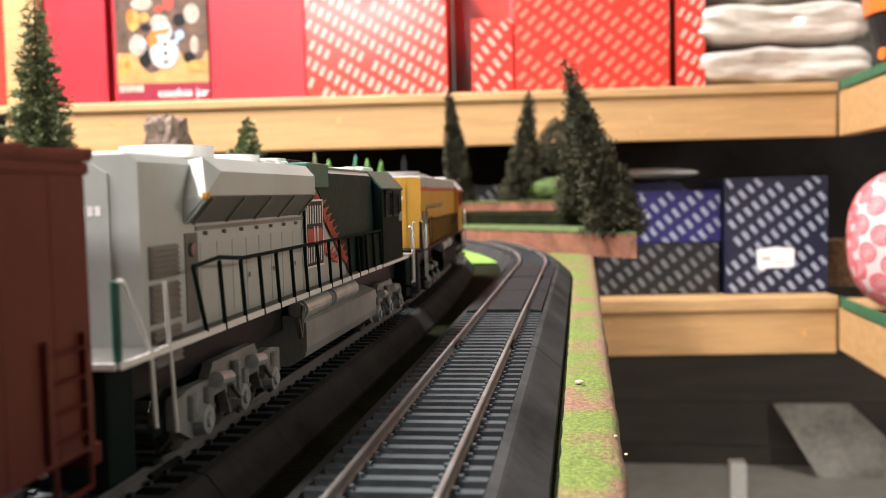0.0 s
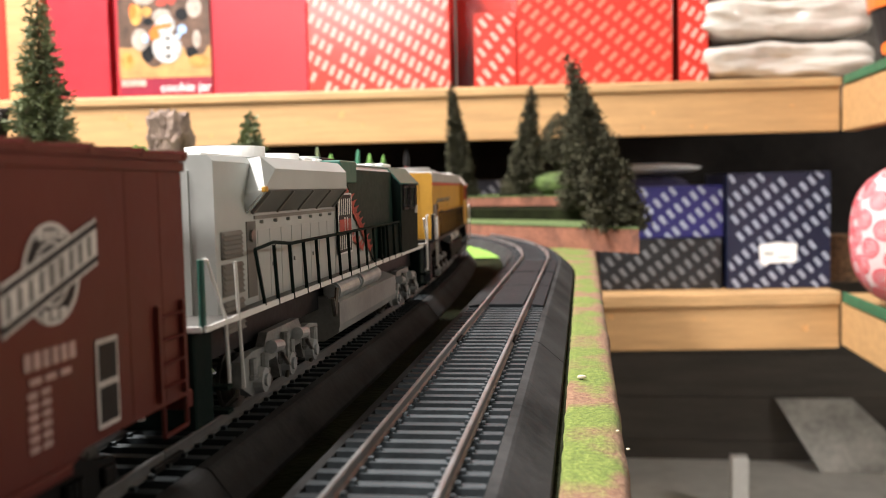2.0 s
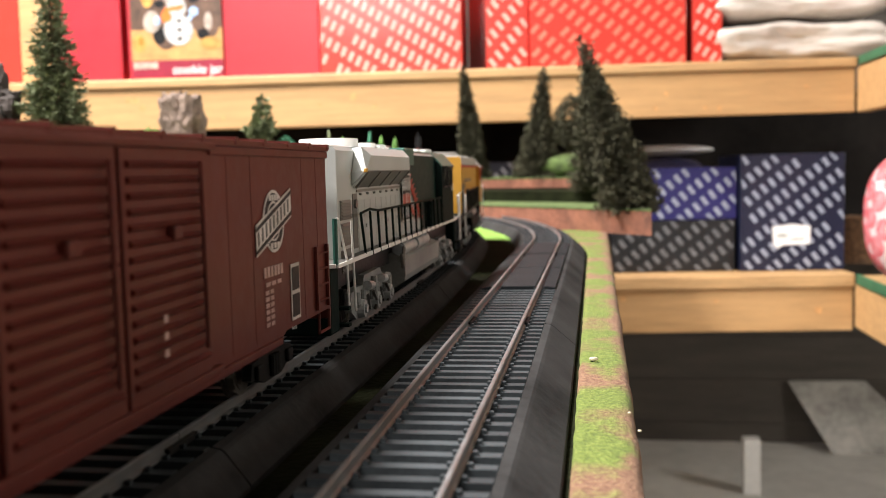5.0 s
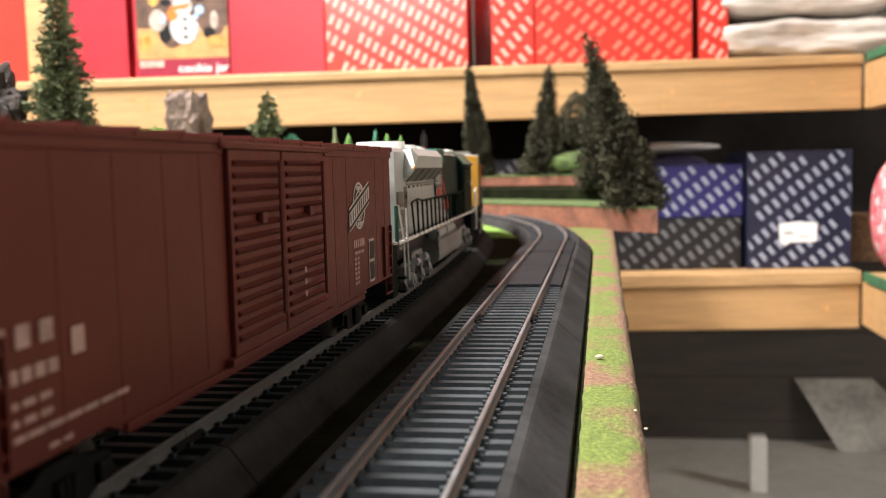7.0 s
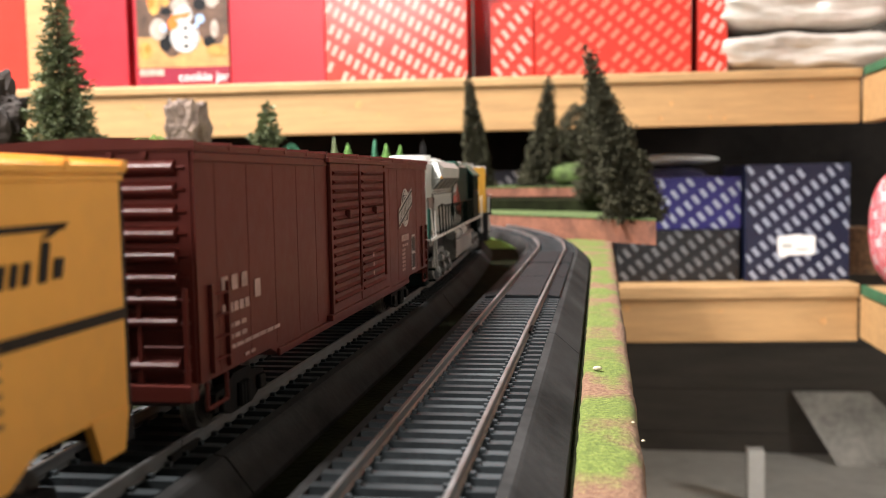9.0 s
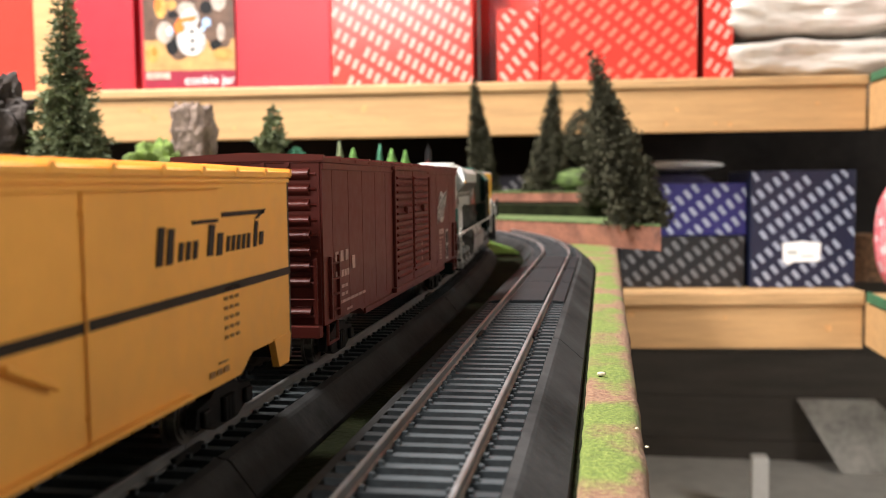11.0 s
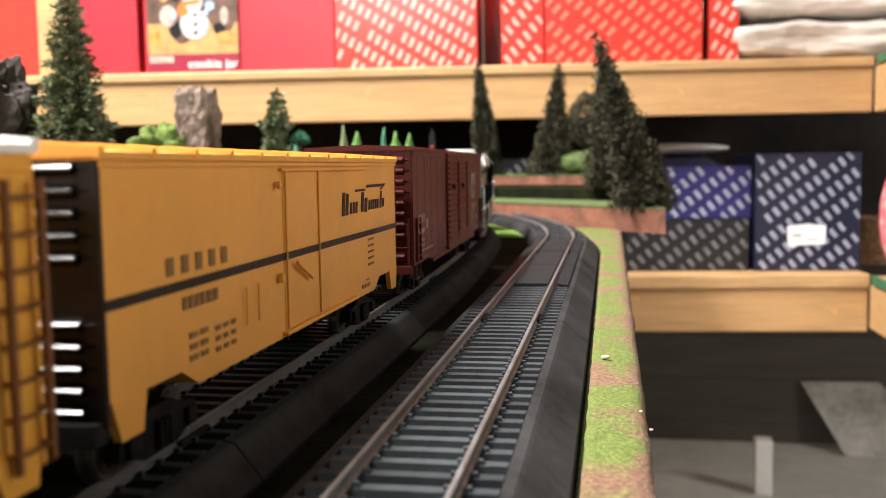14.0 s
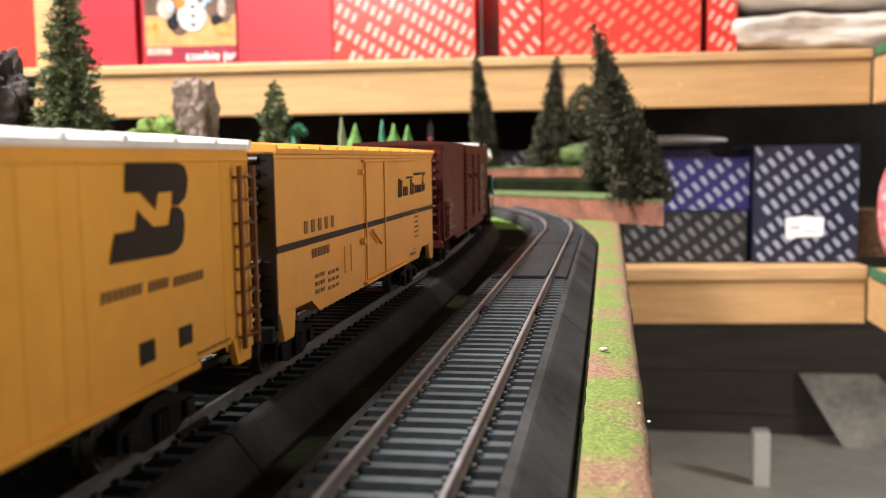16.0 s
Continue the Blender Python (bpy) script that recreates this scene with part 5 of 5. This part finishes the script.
def locomotive(name, label, mid, C):
    """A six-axle road diesel, rear at the low end of y; C names its colours."""
    L = 0.248
    h = L / 2
    f = lambda u: -h + u / 1000.0
    c = empty(name, Matrix(), label, "locomotive", "train")
    dz = 0.0221
    bm = box(B(), -0.0168, 0.0168, f(0), f(248), dz - 0.0009, dz)
    part("frame_sill", box(B(), -0.0105, 0.0105, f(2), f(246), 0.0130, dz - 0.0008), M["black"], c)
    part("deck", bm, M[C["deck"]], c)
    for s in (-1, 1):
        part("deck_edge", box(B(), s * 0.0168, s * 0.0172, f(14), f(234), dz - 0.0010, dz + 0.0002), M[C["edge"]], c, "pale edge strip of the walkway")
    part("rear_edge", box(B(), -0.0168, 0.0168, f(-0.6), f(0), dz - 0.0008, dz + 0.0002), M[C["edge"]], c)
    part("rear_edge", box(B(), 0.0172, 0.0176, f(0), f(13.5), dz - 0.0008, dz + 0.0002), M[C["edge"]], c)
    # pilots with steps
    for a, b in ((0.0, 9.0), (239.0, 248.0)):
        bm = box(B(), -0.0150, 0.0150, f(a), f(b), 0.0035, dz - 0.0008, 0.0008)
        part("pilot", bm, M[C["pilot"]], c)
        for s in (-1, 1):
            for z in (0.0045, 0.0090):
                part("step", box(B(), s * 0.0130, s * 0.0174, f(a if a else 9.2), f(b + 3 if not a else b) if not a else f(b), z, z + 0.0008), M[C["pilot"]], c)
    for s in (-1, 1):
        part("ditch_light", rod(B(), (s * 0.010, f(-0.5), 0.0115), (s * 0.010, f(-1.6), 0.0115), 0.0016, seg=12), M["chrome"], c)
        part("rear_hose", rods(B(), [(s * 0.0050, f(0), 0.0120), (s * 0.0052, f(-2.2), 0.0105), (s * 0.0058, f(-2.0), 0.0060)], 0.0007), M["white" if C["bright"] else "black"], c)
    # long hood
    hw, top = 0.0134 if C["bright"] else 0.0150, 0.0530
    bm = prism(B(), [(-hw, dz), (-hw, top - 0.0012), (-hw + 0.0010, top), (hw - 0.0010, top), (hw, top - 0.0012), (hw, dz)], 1, f(16), f(187))
    part("long_hood", bm, M[C["hood"]], c)
    part("hood_roof", box(B(), -hw + 0.003, hw - 0.003, f(18), f(110 if C["bright"] else 186), top - 0.0002, top + 0.0006, 0.0003), M[C["roof"]], c)
    bm = prism(B(), [(-0.0085, dz), (-0.0085, 0.0500), (-0.0060, 0.0515), (0.0060, 0.0515), (0.0085, 0.0500), (0.0085, dz)], 1, f(15.5), f(16.2))
    part("rear_panel", bm, M[C["hood"]], c)
    part("number_bars", many_back(words(0.0010, 0.0075, 0.0432, 0.0448, 5), f(15.5)), M["silver"], c, "pale lettering bars on the rear panel")
    # radiator with flared wings and three fans
    if C["bright"]:
        rf = part("radiator", prism(B(), [(-0.0178, 0.0462), (-0.0178, 0.0506), (-0.0155, top + 0.0002), (0.0155, top + 0.0002), (0.0178, 0.0506), (0.0178, 0.0462), (hw - 0.0004, 0.0412), (-hw + 0.0004, 0.0412)], 1, f(33), f(103)), M[C["hood"]], c, "flared radiator housing")
        for v in rf.data.vertices:
            if v.co.y < f(34) and v.co.z > 0.0500:
                v.co.y += 0.0075 if abs(v.co.x) > 0.0160 else 0.0045
        for s in (-1, 1):
            a, b = (s * 0.01775, 0.0461), (s * (hw + 0.0002), 0.0414)
            n = (s * 0.00025, -0.00022)
            part("radiator_grille", prism(B(), [a, b, (b[0] + n[0], b[1] + n[1]), (a[0] + n[0], a[1] + n[1])], 1, f(36), f(101)), M["dkgrey"], rf, "dark mesh grille")
            for i in range(5):
                u = 36 + 65 * i / 4
                part("grille_bar", prism(B(), [a, b, (b[0] + 2.2 * n[0], b[1] + 2.2 * n[1]), (a[0] + 2.2 * n[0], a[1] + 2.2 * n[1])], 1, f(u) - 0.0004, f(u) + 0.0004), M["louvre"], rf)
            part("corner_mark", prism(B(), [a, b, (b[0] + n[0], b[1] + n[1]), (a[0] + n[0], a[1] + n[1])], 1, f(33.2), f(34.0)), M[C["hood"]], rf)
            part("corner_mark", box(B(), s * 0.0172, s * 0.0182, f(32.4), f(34.2), 0.0456, 0.0468, 0.0002), M["lead"], rf, "small yellow corner mark")
    else:
        part("upper_body", box(B(), -hw - 0.0004, hw + 0.0004, f(17), f(186), 0.0484, top + 0.0004, 0.0006), M[C["roof"]], c, "silver upper hood")
        for s in (-1, 1):
            part("side_stripe", box(B(), s * hw, s * (hw + 0.0005), f(16), f(187), 0.0470, 0.0484), M["red"], c, "thin red stripe")
    for i, (u, r) in enumerate(((55, 0.0092), (87, 0.0078), (112, 0.0064))):
        bm = rod(B(), (0.001, f(u), top), (0.001, f(u), top + 0.0032 - 0.0006 * (i > 0)), r, seg=32)
        fan = part("fan_housing", bm, M[C["roof"]], c, "round roof fan housing")
        part("fan_grille", rod(B(), (0.001, f(u), top + 0.0031 - 0.0006 * (i > 0)), (0.001, f(u), top + 0.0034 - 0.0006 * (i > 0)), r * 0.8, seg=28), M["dkgrey"], fan)
    for u in (93, 103):
        part("roof_box", box(B(), -0.008, 0.010, f(u) - 0.004, f(u) + 0.004, top, top + 0.0016, 0.0004), M[C["roof"]], c)
    # doors, louvres and small fittings on the side
    for s in (-1, 1):
        for z0, z1 in ((0.0385, 0.0440), (0.0312, 0.0376), (0.0238, 0.0302)):
            lv = part("louvre", box(B(), s * hw, s * (hw + 0.0004), f(18.5), f(29.5), z0 - 0.006, z1 - 0.006, 0.0001), M["louvre"], c, "brownish intake louvre")
            for k in range(6):
                z = z0 - 0.0055 + (z1 - z0 - 0.001) * k / 5
                part("louvre_slat", prism(B(), [(s * (hw + 0.0003), z), (s * (hw + 0.0009), z - 0.0003), (s * (hw + 0.0003), z + 0.0005)], 1, f(18.8), f(29.2)), M["louvre"], lv)
        part("equipment_recess", box(B(), s * (hw - 0.0004), s * (hw + 0.0002), f(33), f(38.5), 0.0235, 0.0395), M["dkgrey"], c, "dark recess with a round gauge")
        part("gauge", rod(B(), (s * hw, f(35.5), 0.0365), (s * (hw + 0.0008), f(35.5), 0.0365), 0.0013, seg=12), M["wheel"], c)
        for i in range(9):
            u = 40 + i * 8.1
            part("hood_door", box(B(), s * hw, s * (hw + 0.00012), f(u), f(u + 7.6), 0.0222, 0.0375, 0.00005), M[C["hood"]], c)
            if i % 2:
                part("door_latch", box(B(), s * (hw + 0.0003), s * (hw + 0.0006), f(u + 0.4), f(u + 0.8), 0.0290, 0.0300), M["grey2"], c)
        part("hood_seam", box(B(), s * hw, s * (hw + 0.0003), f(38), f(112), 0.0398, 0.0406), M["louvre"], c)
        for i in range(7):
            part("hood_bolt", rod(B(), (s * hw, f(42 + i * 9.5), 0.0392), (s * (hw + 0.0008), f(42 + i * 9.5), 0.0392), 0.0004, seg=6), M["grey2"], c)
        if C["bright"]:
            g = hw + 0.0003
            part("green_side", prism(B(), [(f(113), 0.0519), (f(187.2), 0.0519), (f(187.2), dz), (f(152), dz), (f(147), 0.0262)], 0, min(s * g, s * (g + 0.0002)), max(s * g, s * (g + 0.0002))), M["green"], c, "dark green paint towards the cab")
            fe = [[(f(113 + i * 3.0), 0.0478 - i * 0.0019), (f(120.5 + i * 3.3), 0.0455 - i * 0.0021), (f(117.0 + i * 3.1), 0.0437 - i * 0.0019), (f(116 + i * 3.0), 0.0444 - i * 0.0019)] for i in range(10)]
            fe += [[(f(121 + i * 2.7), 0.0440 - i * 0.0019), (f(127.5 + i * 2.7), 0.0447 - i * 0.0019), (f(122.5 + i * 2.7), 0.0426 - i * 0.0019)] for i in range(10)]
            fe += [[(f(116 + i * 3.4), 0.0330 - i * 0.0011), (f(123 + i * 3.4), 0.0345 - i * 0.0011), (f(120 + i * 3.4), 0.0318 - i * 0.0011)] for i in range(6)]
            bm = B()
            for o in fe:
                prism(bm, o, 0, min(s * (g + 0.0002), s * (g + 0.0004)), max(s * (g + 0.0002), s * (g + 0.0004)))
            part("feather_stripe", bm, M["red"], c, "red feathered stripe between grey and green")
            sg = part("side_sign", prism(B(), quad(f(106), f(122), 0.0272, 0.0448), 0, min(s * (g + 0.0004), s * (g + 0.0006)), max(s * (g + 0.0004), s * (g + 0.0006))), M["black"], c, "black and white road emblem board")
            x = s * (g + 0.0006)
            def plate(outs, m):
                for o in outs:
                    part("sign_shape", prism(B(), o, 0, min(x, x + s * 0.0001), max(x, x + s * 0.0001)), M[m], sg)
            plate([quad(f(106), f(122), 0.0443, 0.0448), quad(f(106), f(122), 0.0272, 0.0277), quad(f(106), f(106.5), 0.0272, 0.0448), quad(f(121.5), f(122), 0.0272, 0.0448)], "white")
            plate(words(f(107.3), f(121.2), 0.0385, 0.0432, 6, 0.0003, 0.68) + words(f(107.3), f(121.2), 0.0285, 0.0325, 6, 0.0003, 0.68), "white")
            plate([quad(f(107.3), f(121), 0.0335, 0.0372)], "red")
            plate([quad(f(113), f(114.2), 0.0330, 0.0378), quad(f(116), f(117.2), 0.0330, 0.0378), quad(f(113), f(117), 0.0330, 0.0338)], "white")
        # cab
    part("hood_front_roof", box(B(), -hw + 0.001, hw - 0.001, f(112), f(187), top - 0.001, top + 0.0008, 0.0006), M[C["cab_roof"]], c)
    if C["bright"]:
        part("intake_box", box(B(), -0.0158, 0.0158, f(104.5), f(124), 0.0478, 0.0542, 0.0005), M["tealpaint"], c, "teal green air intake housing")
    part("exhaust", box(B(), -0.004, 0.004, f(128), f(142), top, top + 0.003, 0.0006), M["black"], c)
    cab = part("cab", prism(B(), [(-0.0172, dz), (-0.0172, 0.0480), (-0.0120, 0.0532), (0.0120, 0.0532), (0.0172, 0.0480), (0.0172, dz)], 1, f(187), f(222)), M[C["cab"]], c, "wide operator's cab")
    part("cab_roof", prism(B(), [(-0.0176, 0.0478), (-0.0122, 0.0538), (0.0122, 0.0538), (0.0176, 0.0478), (0.0172, 0.0474), (0.0120, 0.0530), (-0.0120, 0.0530), (-0.0172, 0.0474)], 1, f(186), f(224)), M[C["cab_roof"]], cab)
    part("cab_dome", rod(B(), (0.004, f(196), 0.0535), (0.004, f(196), 0.0556), 0.0028, 0.0018, 14), M["white"], c, "white antenna dome")
    part("roof_hatch", box(B(), -0.006, 0.008, f(200), f(216), 0.0536, 0.0556, 0.0006), M["white"], c)
    for s in (-1, 1):
        for u0, u1 in ((191, 200), (204, 214)):
            part("cab_window", box(B(), s * 0.0171, s * 0.0175, f(u0), f(u1), 0.0385, 0.0462, 0.0002), M["glass"], cab, "dark side window")
            fr = B()
            for q in ((u0 - 0.6, u1 + 0.6, 0.0379, 0.0386), (u0 - 0.6, u1 + 0.6, 0.0461, 0.0468), (u0 - 0.6, u0, 0.0379, 0.0468), (u1, u1 + 0.6, 0.0379, 0.0468)):
                box(fr, s * 0.0171, s * 0.0178, f(q[0]), f(q[1]), q[2], q[3])
            part("window_frame", fr, M[C["frame"]], cab)
        part("cab_awning", box(B(), s * 0.0172, s * 0.0192, f(191), f(214), 0.0470, 0.0474), M[C["frame"]], cab)
        bm = B()
        for o in words(f(216), f(221.5), 0.0360, 0.0392, 4, 0, 0.3):
            prism(bm, o, 0, min(s * 0.0172, s * 0.0174), max(s * 0.0172, s * 0.0174))
        part("cab_number", bm, M["grey"], cab, "pale lettering bars")
        part("battery_box", box(B(), s * 0.0090, s * 0.0165, f(160), f(186), dz, 0.0330, 0.0005), M[C["cab"]], c)
    part("nose", prism(B(), [(f(221.8), dz), (f(221.8), 0.0425), (f(226), 0.0425), (f(236), 0.0380), (f(238), 0.0350), (f(238), dz)], 0, -0.0120, 0.0120), M[C["cab"]], c)
    # tanks, trucks
    part("fuel_tank", prism(B(), [(-0.0160, 0.0065), (-0.0165, 0.0085), (-0.0165, 0.0148), (-0.0120, 0.0165), (0.0120, 0.0165), (0.0165, 0.0148), (0.0165, 0.0085), (0.0160, 0.0065), (0.0120, 0.0040), (-0.0120, 0.0040)], 1, f(96), f(176)), M[C["tank"]], c, "grey fuel tank")
    for s in (-1, 1):
        for u0, u1 in ((98, 121), (126, 152)):
            bm = rod(B(), (s * 0.0140, f(u0), 0.0178), (s * 0.0140, f(u1), 0.0178), 0.0026, seg=18)
            for e in (u0 - 0.5, u1 + 0.5):
                rod(bm, (s * 0.0140, f(e) - 0.0005, 0.0178), (s * 0.0140, f(e) + 0.0005, 0.0178), 0.0019, seg=18)
            part("air_tank", bm, M["chrome"], c, "satin metal air tank")
        part("air_pipe", rods(B(), [(s * 0.0165, f(94), 0.0190), (s * 0.0168, f(90), 0.0120), (s * 0.0168, f(88), 0.0170)], 0.0006), M["wheel"], c)
    wheels = loco_truck(c, f(54), C["truck"]) + loco_truck(c, f(203), C["truck"])
    # handrails
    for s in (-1, 1):
        x = s * 0.0170
        bm = rods(B(), [(x, f(33), dz), (x, f(28), 0.0340), (x, f(40), 0.0348), (x, f(52), 0.0338), (x, f(64), 0.0338), (x, f(182), 0.0338), (x, f(185), 0.0320)], 0.0004, 6)
        part("handrail", bm, M[C["rail"]], c, "thin dark handrail along the walkway")
        for i in range(14):
            u = 40 + i * 11
            part("stanchion", rods(B(), [(x, f(u + 2.0), dz - 0.001), (x, f(u), 0.0342 if i < 2 else 0.0338)], 0.00042, 6), M[C["rail"]], c)
        part("corner_handrail", rods(B(), [(x, f(1.0), 0.0340), (x, f(2.5), 0.0338), (x, f(10.5), 0.0225), (x, f(11.5), 0.0100)], 0.00036, 6), M["white"], c, "white painted grab rail at the steps")
        part("corner_handrail", rods(B(), [(x, f(16.5), 0.0325), (x, f(17.5), 0.0215), (x, f(19), 0.0075)], 0.00036, 6), M["white"], c, "white painted grab rail at the steps")
        part("corner_handrail", rods(B(), [(x, f(238), 0.0330), (x, f(244), 0.0240), (x, f(244), 0.0110), (x, f(240), 0.0110)], 0.00045, 6), M["white"], c, "white painted grab rail at the steps")
        part("corner_handrail", rods(B(), [(x, f(249), 0.0340), (x, f(246), 0.0340), (x, f(246.5), 0.0250), (x, f(246.5), 0.0105)], 0.00045, 6), M["white"], c, "white painted grab rail at the steps")
    for x in (-0.0165, 0.0165):
        part("end_post", rods(B(), [(x, f(1), dz), (x, f(1), 0.0340)], 0.0007, 8), M["tealpaint" if C["bright"] else "black"], c, "short handrail post")
    for u, way in ((0, -1), (248, 1)):
        coupler(c, f(u), way)
    TRAIN.append((c, mid + h, 0.149, wheels))
    return c


M["bars"] = mat("brown_lettering", (0.25, 0.125, 0.035), 0.5, spots=0.1)
M["gloss"] = mat("glossy_black_plastic", (0.012, 0.012, 0.013), 0.22, spots=0.1)
M["ladder"] = mat("dark_yellow_ladder", (0.16, 0.055, 0.012), 0.5, spots=0.1)
M["chrome"] = mat("satin_metal", (0.50, 0.525, 0.53), 0.42, 0.6, spots=0.15, scale=150)
M["louvre"] = mat("taupe_louvre", (0.175, 0.162, 0.142), 0.5, spots=0.12, scale=80)

boxcar()
plug_door_car()
reefer()
GREY = dict(hood="grey", roof="pale", deck="dkgrey", edge="white", pilot="dkgreen", cab="dkgreen", cab_roof="tealpaint", frame="black", tank="grey2", truck="truckgrey", rail="dkgreen", bright=True)
M["truckgrey"] = mat("dusty_grey_truck", (0.235, 0.24, 0.228), 0.42, 0.15, spots=0.3, scale=120)
M["pale"] = mat("pale_grey_paint", (0.80, 0.80, 0.78), 0.4, spots=0.05)
M["dkgreen"] = mat("near_black_green_paint", (0.007, 0.014, 0.012), 0.6, spec=0.05, spots=0.12)
M["dullroof"] = mat("dull_grey_roof_paint", (0.36, 0.35, 0.33), 0.5, spots=0.12)
YELLOW = dict(hood="lead", roof="dullroof", deck="blackened", edge="black", pilot="black", cab="lead", cab_roof="dullroof", frame="red", tank="blackened", truck="blackened", rail="black", bright=False)
locomotive("diesel_locomotive", "grey and dark green diesel locomotive with flared radiators", 0.0085, GREY)
locomotive("diesel_locomotive", "yellow diesel locomotive with a silver roof", 0.0085 + 0.248 + 0.016, YELLOW)

# ---- sleepers ----
ties(right_track, RIGHT, 0.05, 0.374)
ties(right_track, RIGHT, 0.605, 1.25)
ties(left_track, LEFT, 0.05, 1.25)


def motions():
    times = [i * 0.2 for i in range(81)]
    for c, mid, base, wheels in TRAIN:
        walk(c, [(t, car_pose(run(t) + mid, base)) for t in times])
        for w, place, r in wheels:
            walk(w, [(t, Matrix.Translation(place) @ pose(0, 0, 0, -math.degrees((run(t) - run(0)) / r))) for t in times])


motions()
